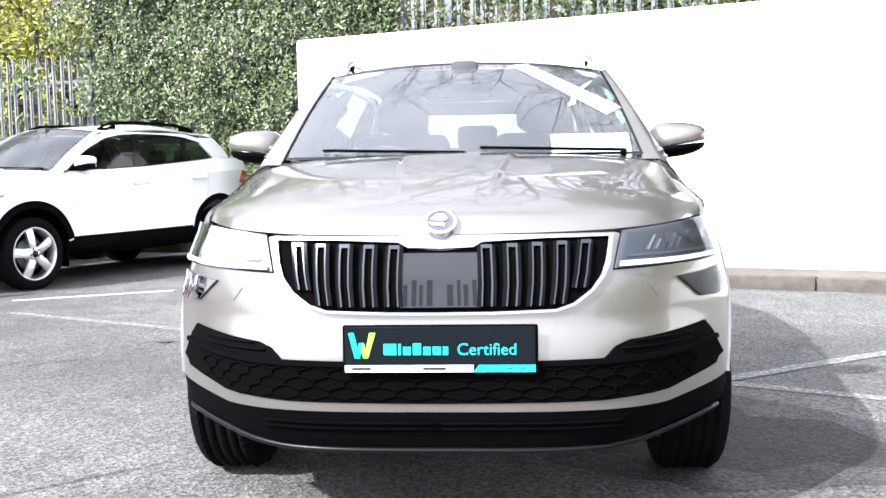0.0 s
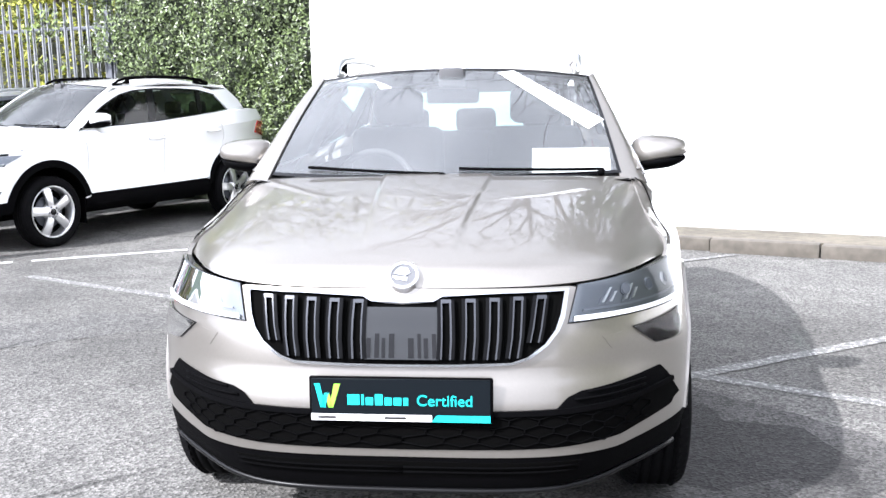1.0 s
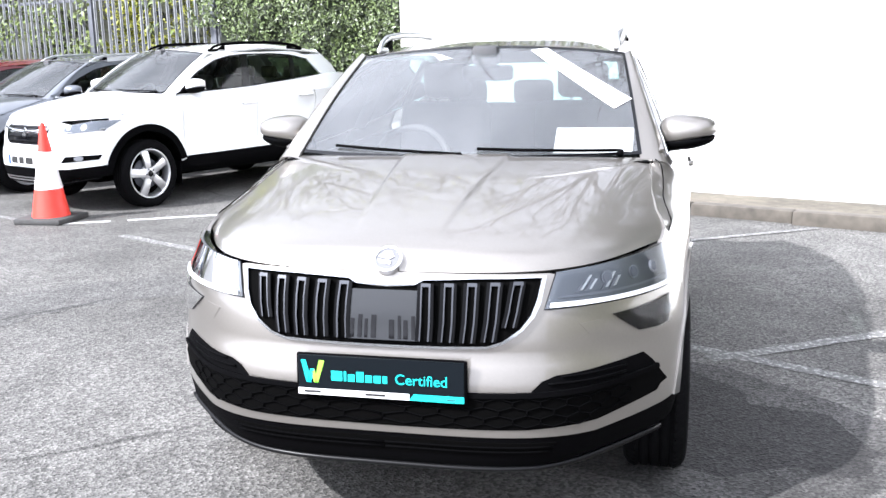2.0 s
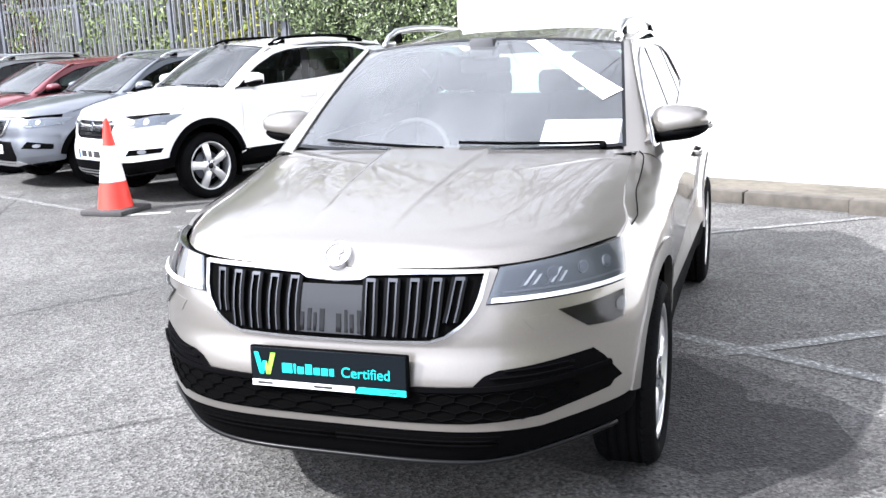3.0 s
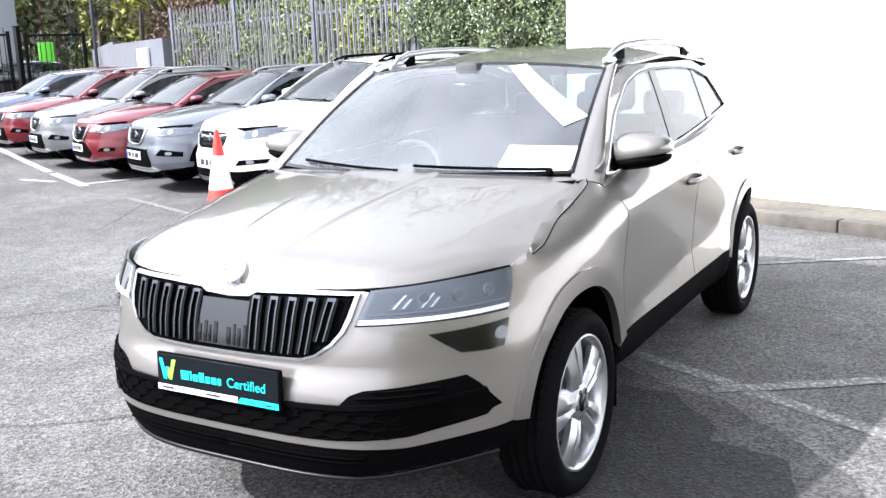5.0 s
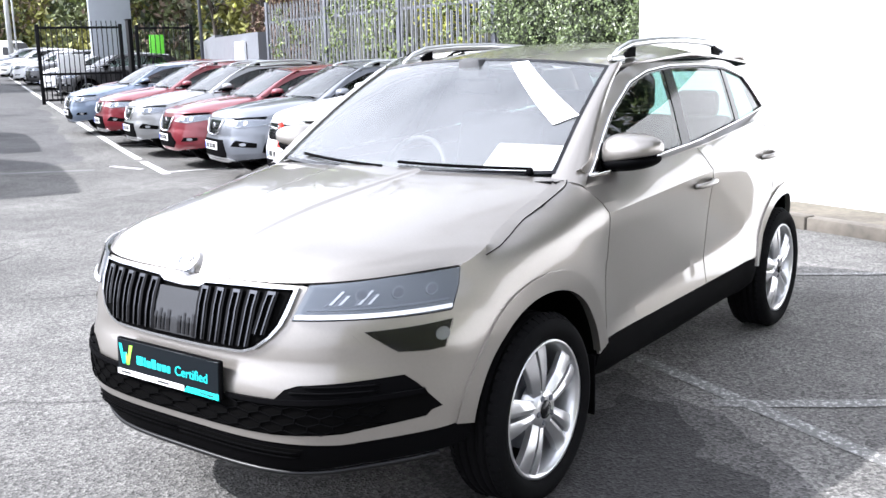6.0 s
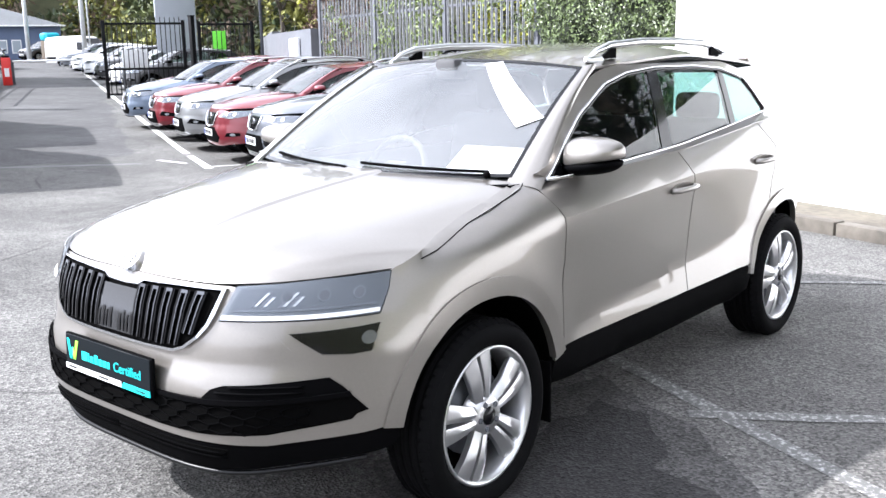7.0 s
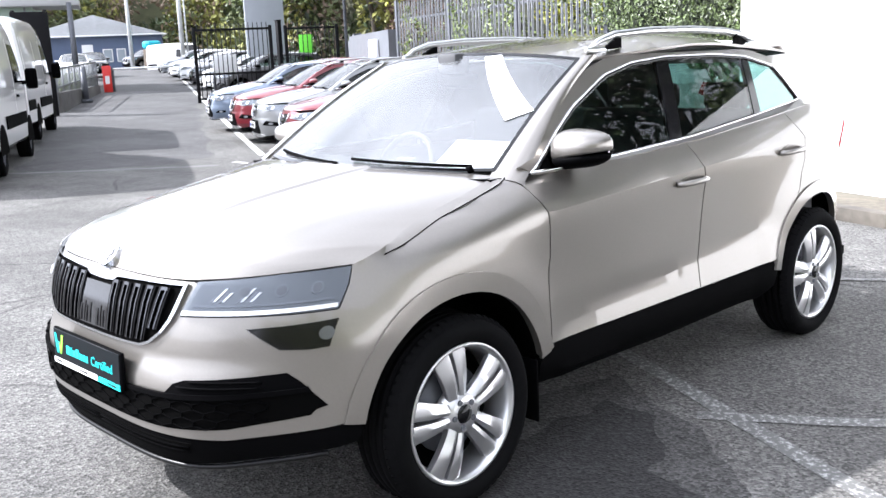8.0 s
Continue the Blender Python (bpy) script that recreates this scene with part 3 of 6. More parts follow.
def car(name, m, paint, label, spec, group=""):
    """A five-door crossover: shell panels, cabin, glass, wheels, with the front face given by spec."""
    c = thing(name, label, "car", group, m=m)
    inner = spec.get("inner", True)
    cl = spec.get("clad", 0.41)
    # dark inner hull behind the panels, so that joints read dark
    sl = [-s_of_y(4.2) + 2 * s_of_y(4.2) * i / 150 for i in range(151)]
    hull = sheet(lambda s, z: body(s, 0.34 + (curve1(SHOULDER, body(s, 0.6).y) - 0.03 - 0.34) * z, -0.03), [s for s in sl if abs(s) < s_of_y(0.36)], steps(0, 1, 12))
    part("front_carrier", hull, DARK, c)
    for sg in (1, -1):
        def sf(s, z, off, sg=sg):
            return body(sg * s, z, off)
        ybl = 0.67
        A0 = math.degrees(math.asin((0.747 - 0.335) / 0.425))
        fender = side_s([(0.516, 0.911), (0.492, 0.86), (0.436, 0.788)] + [(ybl - 0.02, 0.752)]) + side_s(arch(0.885, 0.425, 180 - A0, 12, 16)) + side_s([(1.357, 0.44), (1.357, 0.55), (1.352, 0.80), (1.322, 0.97), (1.275, 1.075)]) + side_s([(y, curve1(SHOULDER, y) - 0.001) for y in steps(1.21, 0.53, 26)])
        part("wing", laid(fender, 0.05, sf, 0, 0.012), paint, c)
        low = [(1.364, 0.468), (1.9, 0.472), (2.383, 0.478), (2.394, 0.72), (2.392, 0.96), (2.32, curve1(SHOULDER, 2.32))]
        f_up = [(y, curve1(SHOULDER, y) - 0.001) for y in steps(2.22, 1.40, 6)] + [(1.31, 1.088), (1.282, 1.076), (1.328, 0.97), (1.358, 0.80), (1.363, 0.55)]
        folds = [(s_of_y(1.36), 0.970, 0.048), (SC + 1.37 - YC, 0.500, 0.100)]
        fd = part("front_door", laid(side_s(low + f_up), 0.06, sf, 0, 0.012, folds), paint, c, deg=13)
        r_low = [(2.390, 0.478), (2.8, 0.483), (3.03, 0.487)] + arch(3.523, 0.475, 161, 128, 6) + [(3.30, 0.80), (3.345, 0.95), (3.30, 1.08), (3.22, curve1(SHOULDER, 3.22))]
        r_up = [(y, curve1(SHOULDER, y) - 0.001) for y in steps(3.1, 2.40, 6)] + [(2.327, curve1(SHOULDER, 2.327)), (2.399, 0.96), (2.401, 0.72)]
        rd = part("rear_door", laid(side_s(r_low + r_up), 0.06, sf, 0, 0.012, [(SC + 2.4 - YC, 1.0199, 0.048), (SC + 2.4 - YC, 0.603, 0.100)]), paint, c, deg=13)
        q = [(3.036, 0.47)] + arch(3.523, 0.425, 161, 6, 16) + [(4.05, 0.36), (4.30, 0.40), (4.34, 0.7), (4.32, 1.0), (4.22, 1.23)] + [(y, curve1(SHOULDER, y)) for y in (3.9, 3.64, 3.4)] + [(3.226, curve1(SHOULDER, 3.226)), (3.306, 1.08), (3.351, 0.95), (3.306, 0.80)] + arch(3.523, 0.470, 128, 160, 6)
        part("rear_quarter", laid(side_s(q), 0.06, sf, 0, 0.012, [(SC + 2.4 - YC, 1.0199, 0.048)]), paint, c, deg=16)
        sill = [(1.30, 0.41), (1.31, 0.30), (2.2, 0.275), (3.08, 0.29), (3.09, 0.44), (3.03, 0.482), (2.39, 0.474), (1.37, 0.464)]
        part("sill", laid(side_s(sill), 0.08, sf, -0.004, 0.03), BLACK, c, "black plastic sill cladding")
        for yw, nm in ((0.885, "arch_flare"), (3.523, "arch_flare")):
            ring = side_s(arch(yw, 0.492, 168, 14, 26)) + side_s(arch(yw, 0.424, 14, 168, 26))
            part(nm, laid(ring, 0.05, sf, 0.007, 0.03), spec.get("flare", paint), c)
            bmw = bmesh.new()
            ra = [[bmw.verts.new((sg * x, yw + 0.43 * math.cos(a), 0.335 + 0.43 * math.sin(a))) for x in (body(s_of_y(yw + 0.43 * math.cos(a), 0.335 + 0.43 * math.sin(a)), 0.335 + 0.43 * math.sin(a)).x - 0.02, 0.60)] for a in steps(-0.2, math.pi - 0.05, 24)]
            for p, r in zip(ra, ra[1:]):
                bmw.faces.new((p[0], p[1], r[1], r[0]))
            bmw.faces.new([r[1] for r in ra])
            part("arch_liner", bmw, DARK, c)
            # mud flap behind the wheel
            fl = box(0.17, 0.012, 0.24, sg * (0.79 if yw < 2 else 0.745), yw + 0.40, 0.18, 0.005)
            part("mud_flap", fl, BLACK, c)
        for d, yh, zh in ((fd, 2.27, 0.965), (rd, 3.165, 1.008)):
            p0 = body(sg * s_of_y(yh), zh)
            hb = bmesh.new()
            tube([(p0.x + sg * 0.004, yh - 0.11, zh), (p0.x + sg * 0.026, yh - 0.085, zh), (p0.x + sg * 0.034, yh - 0.02, zh + 0.002), (p0.x + sg * 0.034, yh + 0.05, zh + 0.003), (p0.x + sg * 0.026, yh + 0.09, zh + 0.003), (p0.x + sg * 0.004, yh + 0.11, zh + 0.002)], 0.0125, 10, hb)
            part("door_handle", hb, paint, d)
            cup = laid(side_s([(yh + 0.095 * math.cos(a), zh + 0.034 * math.sin(a)) for a in steps(0, 2 * math.pi, 20)[:-1]]), 0.03, sf, 0.0015, 0.003)
            part("handle_recess", cup, spec.get("recess", paint), d)
        # cabin side: cant rail, pillars, panes
        def cf(y, z, off, sg=sg):
            return cabin(y, z, off, sg)
        rail_low = [(y, win_top(y)) for y in steps(1.36, 3.46, 24)]
        rail_up = [(y, min(1.505, win_top(y) + curve1([(1.36, 0.03), (1.8, 0.075), (2.2, 0.045), (3.4, 0.05)], y))) for y in steps(3.46, 1.30, 24)]
        part("cant_rail", laid(rail_low + rail_up, 0.05, cf, 0.0, 0.02), paint, c)
        dp = [(3.46, 1.41), (3.63, 1.232), (3.63, 1.20), (4.02, 1.20), (3.93, 1.34), (3.76, 1.47), (3.46, 1.465)]
        part("rear_pillar", laid(dp, 0.05, cf, 0.0, 0.02), paint, c)
        part("side_window", laid(pane(1.40, 1.48, 2.28, 2.40), 0.07, cf, -0.004, 0.004), spec.get("glass", ROWGLASS), fd)
        part("side_window", laid(pane(2.38, 2.50, 3.08, 3.17), 0.07, cf, -0.004, 0.004), spec.get("glass", ROWGLASS), rd)
        part("quarter_window", laid([(3.15, win_bottom(3.15) + 0.012), (3.59, win_bottom(3.59) + 0.016), (3.45, 1.395), (3.23, win_top(3.23) - 0.012)], 0.07, cf, -0.004, 0.004), spec.get("glass", ROWGLASS), c)
        for a in ((2.28, 2.40, 2.38, 2.50), (3.08, 3.17, 3.15, 3.23)):
            part("window_pillar", laid([(a[0], win_bottom(a[0])), (a[2], win_bottom(a[2])), (a[3], win_top(a[3])), (a[1], win_top(a[1]))], 0.08, cf, -0.001, 0.02), GLOSS, c)
        part("corner_trim", laid([(1.33, 1.095), (1.47, 1.11), (1.47, 1.165)], 0.08, cf, -0.001, 0.015), BLACK, fd)
        seal = [cabin(y, win_top(y) - 0.006, 0.0, sg) for y in steps(1.37, 3.46, 30)]
        part("window_seal", tube(seal, 0.008, 6), GLOSS, c)
        trim = spec.get("window_trim", CHROME)
        belt = [cabin(y, win_bottom(y) + 0.002, 0.006, sg) for y in steps(1.34, 3.6, 30)]
        part("window_trim", tube(belt, 0.0065, 6), trim, c)
        if spec.get("full_trim"):
            up = [cabin(y, win_top(y) + 0.003, 0.004, sg) for y in steps(1.35, 3.46, 40)] + [cabin(3.54, 1.33, 0.004, sg), cabin(3.615, 1.236, 0.006, sg)]
            part("window_trim", tube(up, 0.0048, 6), trim, c)
        part("belt_ledge", sheet(lambda u, v, sg=sg: body(sg * s_of_y(1.34 + 2.7 * v), curve1(SHOULDER, 1.34 + 2.7 * v) - 0.002).lerp(cabin(1.34 + 2.7 * v, win_bottom(1.34 + 2.7 * v) + 0.004, -0.004, sg), u), (0, 1), steps(0, 1, 24), 0.004), paint, c)
        # pillar beside the windscreen
        def ap(u, v, sg=sg):
            a, b = screen_point(sg * 1.0, v), cabin(1.335 + (1.99 - 1.335) * v + 0.03 * math.sin(math.pi * v), min(1.505, 1.10 + 0.405 * v + 0.055 * math.sin(math.pi * v)), 0.0, sg)
            p = a.lerp(b, u)
            return p + Vector((sg * 0.016, 0.0, 0.010)) * math.sin(math.pi * u)
        part("windscreen_pillar", sheet(ap, steps(-0.06, 1, 8), steps(-0.06, 1.0, 16), 0.01), paint, c)
        # mirror
        mb = bmesh.new()
        bmesh.ops.create_uvsphere(mb, u_segments=24, v_segments=16, radius=1)
        for v in mb.verts:
            x, y, z = v.co
            y = -abs(y) ** 0.85 if y < 0 else 0.25 * y
            x, z = math.copysign(abs(x) ** 0.7, x), math.copysign(abs(z) ** 0.75, z)
            zz = max(z, -0.42) * (0.90 - 0.26 * x * sg)
            v.co = Vector((sg * 0.895 + x * 0.120, 1.565 + y * 0.125, 1.180 + zz * 0.074 + 0.012 * x * sg))
        mp = part("door_mirror", mb, paint, c)
        mc = bmesh.new()
        bmesh.ops.create_uvsphere(mc, u_segments=24, v_segments=12, radius=1)
        for v in mc.verts:
            x, y, z = v.co
            y = -abs(y) ** 0.85 if y < 0 else 0.25 * y
            v.co = Vector((sg * 0.890 + x * 0.118, 1.566 + y * 0.130, 1.142 + min(z, 0.2) * 0.040 + 0.012 * x * sg))
        part("mirror_base", mc, BLACK, mp)
        part("mirror_arm", tube([(sg * 0.755, 1.50, 1.115), (sg * 0.80, 1.53, 1.12), (sg * 0.86, 1.56, 1.125)], 0.028, 10), BLACK, mp)
        part("mirror_glass", sheet(lambda u, v, sg=sg: Vector((sg * 0.90 + u * 0.075, 1.598, 1.180 + v * 0.045)), steps(-1, 1, 4), steps(-1, 1, 4), 0.003), CHROME, mp)
        if spec.get("rails"):
            rp = [(0.575, 1.99, 1.522), (0.578, 2.07, 1.566), (0.580, 2.18, 1.592), (0.583, 2.45, 1.606), (0.583, 2.8, 1.608), (0.575, 3.1, 1.598), (0.56, 3.32, 1.575), (0.55, 3.46, 1.538)]
            part("roof_rail", tube([(sg * x, y, z) for x, y, z in rp], 0.018, 10, taper=[0.45, 0.7, 0.9, 1, 1, 1, 1, 1.1]), spec["rails"], c)
            for tri in ([(2.09, 1.528), (2.23, 1.535), (2.23, 1.592)], [(3.20, 1.530), (3.38, 1.525), (3.20, 1.585)]):      # black fillers in the rail's ends
                part("rail_filler", prism(tri, sg * 0.568, sg * 0.584), BLACK, c, m=Matrix(((0, 0, 1, 0), (1, 0, 0, 0), (0, 1, 0, 0), (0, 0, 0, 1))))
            for y, z in ((2.06, 1.545), (3.36, 1.545)):
                part("rail_foot", box(0.026, 0.14, 0.03, sg * 0.572, y, z - 0.03, 0.012), spec["rails"], c)
        for yw in (0.885, 3.523):
            wheel(c, sg * 0.795, yw, 0.335, sg, 0.336, 0.243, spec.get("wheels", "twin"), steer=spec.get("steer", 0) if yw < 1 else 0)
        spec["face"](c, sf, sg, paint)
    # bumper and lower lip across the nose
    def bf(s, z, off):
        return body(s, z, off)
    bump = [(0.0, 0.885)] + front_s([(0.25, 0.884), (0.48, 0.884)]) + [(s_of_y(0.36, 0.80), 0.80), (s_of_y(0.48, 0.788), 0.788), (s_of_y(0.66, 0.747), 0.747)]
    bump += side_s([(0.61, 0.66), (0.545, 0.60), (0.475, 0.50), (0.455, cl + 0.035)]) + front_s([(0.80, cl + 0.022), (0.65, cl), (0.4, cl), (0.2, cl)]) + [(0.0, cl)]
    full = bump + [(-a, b) for a, b in bump[::-1][1:-1]]
    part("front_bumper", laid(full, 0.045, bf, 0.0, 0.012, [(0, 0.652, 0)]), paint, c, deg=17)
    lip = [(0.0, cl + 0.002)] + front_s([(0.4, cl + 0.002), (0.65, cl + 0.002), (0.80, cl + 0.024)]) + side_s([(0.462, cl + 0.034), (0.468, 0.39), (0.45, 0.365)]) + front_s([(0.78, 0.35), (0.6, 0.315), (0.48, 0.300), (0.3, 0.294)]) + [(0.0, 0.292)]
    full = lip + [(-a, b) for a, b in lip[::-1][1:-1]]
    part("lower_valance", laid(full, 0.05, bf, -0.002, 0.06), spec.get("valance", BLACK), c, "lower bumper")
    edge = [body(s, 0.295 + 0.066 * max(0.0, (abs(s) - 0.45) / 0.62) ** 1.3, 0.002) for s in steps(-s_of_y(0.42), s_of_y(0.42), 40)]
    part("chin_lip", tube(edge, 0.009, 6), spec.get("lip", BLACK), c)
    part("undertray", prism([(-0.5, 0.5), (0.5, 0.5), (0.58, 1.3), (0.70, 1.4), (0.70, 3.0), (0.58, 3.1), (0.58, 4.1), (-0.58, 4.1), (-0.58, 3.1), (-0.70, 3.0), (-0.70, 1.4), (-0.58, 1.3)], 0.262, 0.28), DARK, c)
    part("bonnet", sheet(lambda u, v: hood_point(u, v), steps(-1, 1, spec.get("fine", 60)), [i / 36 for i in range(37)], 0.012), paint, c)
    for sg in (1, -1):
        joint = [body(sg * s_of_y(y), curve1(SHOULDER, y) - 0.001) + Vector((-sg * 0.002, 0, 0.002)) for y in steps(0.56, 1.19, 30)]
        part("bonnet_joint", tube(joint, 0.0022, 5), DARK, c)
    part("scuttle", sheet(lambda u, v: Vector((u * 0.76, (1.055 + 0.13 * u * u) + 0.07 * v, 1.098 - 0.006 * u * u)), steps(-1, 1, 20), steps(0, 1, 2), 0.01), BLACK, c)
    ws = part("windscreen", sheet(lambda u, v: screen_point(u, v), steps(-1, 1, 24), steps(0, 1, 14)), spec.get("screen", REARSCREEN), c)
    ws.visible_shadow = False
    # dark printed band round the screen
    for nm, fn in (("screen_band", lambda u, v: screen_point(u, 0.0 + 0.022 * v, 0.002)), ("screen_band", lambda u, v: screen_point(u, 0.975 + 0.025 * v, 0.002))):
        part(nm, sheet(fn, steps(-1, 1, 24), (0, 1)), GLOSS, ws)
    for sg in (1, -1):
        part("screen_band", sheet(lambda u, v, sg=sg: screen_point(sg * (0.982 + 0.018 * u), v, 0.002), (0, 1), steps(0, 1, 14)), GLOSS, ws)
    part("roof", sheet(roof_point, steps(-1, 1, 36), steps(0, 1, 36), 0.012), paint, c)
    # tail: hatch round the rear window, lower panel
    def tail(u, v):
        y = 4.36 - 0.06 * v - 0.16 * u * u if v < 0.62 else 4.32 - 0.16 * u * u - 0.46 * (v - 0.62) / 0.38
        return Vector((u * (0.63 if v < 0.6 else 0.63 - 0.06 * (v - 0.6) / 0.4), y, 0.35 + 1.16 * v))
    part("tailgate", sheet(tail, steps(-1, 1, 20), steps(0, 0.66, 10), 0.01), paint, c)
    for a, b in ((-1, -0.84), (0.84, 1)):
        part("tailgate_side", sheet(lambda u, v, a=a, b=b: tail(a + (b - a) * u, 0.66 + 0.34 * v), steps(0, 1, 3), steps(0, 1, 6), 0.01), paint, c)
    part("tailgate_top", sheet(lambda u, v: tail(u * 0.84, 0.93 + 0.07 * v), steps(-1, 1, 12), (0, 1), 0.01), paint, c)
    part("rear_window", sheet(lambda u, v: tail(u * 0.84, 0.66 + 0.27 * v), steps(-1, 1, 12), steps(0, 1, 6)), spec.get("back_glass", ROWGLASS), c)
    for sg in (1, -1):
        tl = laid(side_s([(4.02, 0.95), (4.30, 0.90), (4.31, 1.07), (4.10, 1.09)]), 0.06, lambda s, z, off, sg=sg: body(sg * s, z, off), 0.008, 0.012)
        part("tail_lamp", tl, mat("red lamp plastic", (0.5, 0.01, 0.012), 0.12, coat=1.0), c)
    # wipers
    for x0, x1 in ((-0.53, 0.02), (0.08, 0.62)):
        pts = [screen_point(x / 0.70, 0.02 + 0.035 * (1 - i / 8), 0.012) for i, x in enumerate(steps(x0, x1, 8))]
        wp = part("wiper", tube(pts, 0.0065, 6), BLACK, c, "black wiper arm and blade")
        part("wiper_pivot", tube([screen_point(x1 / 0.70, 0.0, 0.0), screen_point(x1 / 0.70, 0.0, 0.022)], 0.013, 10), BLACK, wp)
    # cabin
    part("headliner", sheet(lambda u, v: roof_point(u * 0.97, 0.03 + 0.95 * v) - Vector((0, 0, 0.03)), steps(-1, 1, 10), steps(0, 1, 10)), LINER, c)
    if inner:
        part("dashboard", sheet(lambda u, v: Vector((u * 0.76, 1.13 + 0.19 * u * u * (1 - v) + 0.55 * v, 1.085 + 0.02 * math.sin(math.pi * v) - 0.02 * v)), steps(-1, 1, 14), steps(0, 1, 8)), TRIM, c)
        part("cabin_floor", box(1.5, 2.9, 0.05, 0, 2.75, 0.30), DARK, c)
        for sg in (1, -1):
            part("door_card", box(0.03, 2.4, 0.62, sg * 0.765, 2.5, 0.45, 0.01), TRIM, c)
        part("parcel_shelf", box(1.4, 0.5, 0.03, 0, 3.95, 1.08, 0.01), TRIM, c)
        for sx in (1, -1):
            st = part("seat", box(0.52, 0.50, 0.16, sx * 0.37, 2.22, 0.55, 0.05, 3), CLOTH, c, "dark cloth front seat")
            part("seat_back", box(0.50, 0.13, 0.60, sx * 0.37, 2.52, 0.66, 0.055, 3, rot=Matrix.Rotation(radians(-14), 4, "X")), CLOTH, st)
            part("headrest", box(0.27, 0.10, 0.19, sx * 0.37, 2.62, 1.265, 0.045, 3), CLOTH, st)
            for px in (-0.06, 0.06):
                part("headrest_post", tube([(sx * 0.37 + px, 2.60, 1.2), (sx * 0.37 + px, 2.62, 1.30)], 0.006, 6), CHROME, st)
        rb = part("rear_bench", box(1.30, 0.16, 0.58, 0, 3.32, 0.62, 0.05, 3, rot=Matrix.Rotation(radians(-14), 4, "X")), CLOTH, c)
        for x in (-0.42, 0.0, 0.42):
            part("headrest", box(0.25, 0.09, 0.15, x, 3.41, 1.185, 0.04, 3), CLOTH, rb)
        sw = part("steering_wheel", tube([Matrix.Translation((-0.37, 1.78, 1.0)) @ Matrix.Rotation(radians(65), 4, "X") @ Vector((0.185 * math.cos(a), 0.185 * math.sin(a), 0)) for a in steps(0, 2 * math.pi, 28)[:-1]], 0.015, 8, closed=True), TRIM, c)
        part("wheel_boss", box(0.16, 0.05, 0.13, -0.37, 1.78, 0.94, 0.03, 2, rot=Matrix.Rotation(radians(-25), 4, "X")), TRIM, sw)
        part("rear_mirror", box(0.24, 0.04, 0.07, 0, 1.80, 1.385, 0.018, 3), GLOSS, c)
        part("sensor_housing", box(0.12, 0.10, 0.09, 0, 1.78, 1.455, 0.02, 2), TRIM, c)
    return c


MESH = mat("grille mesh plastic", (0.002, 0.002, 0.0022), 0.85, spec=0.012)
BARK = mat("grille bar black", (0.003, 0.003, 0.0035), 0.15, spec=0.08)
FOGLENS = glass_mat("fog lamp cover", (0.9, 0.9, 0.9), ior=1.3)


def lamp_inside(parent, sf, outline):
    """The dark bowl of a lamp under its clear lens, with reflector pieces."""
    bowl = part("lamp_bowl", laid(outline, 0.05, sf, 0.007, 0.004), mat("headlamp bowl", (0.16, 0.17, 0.185), 0.32, 0.7), parent)
    part("lens", laid(outline, 0.05, sf, 0.016, 0.002), LENS, parent, "clear headlamp lens")
    return bowl


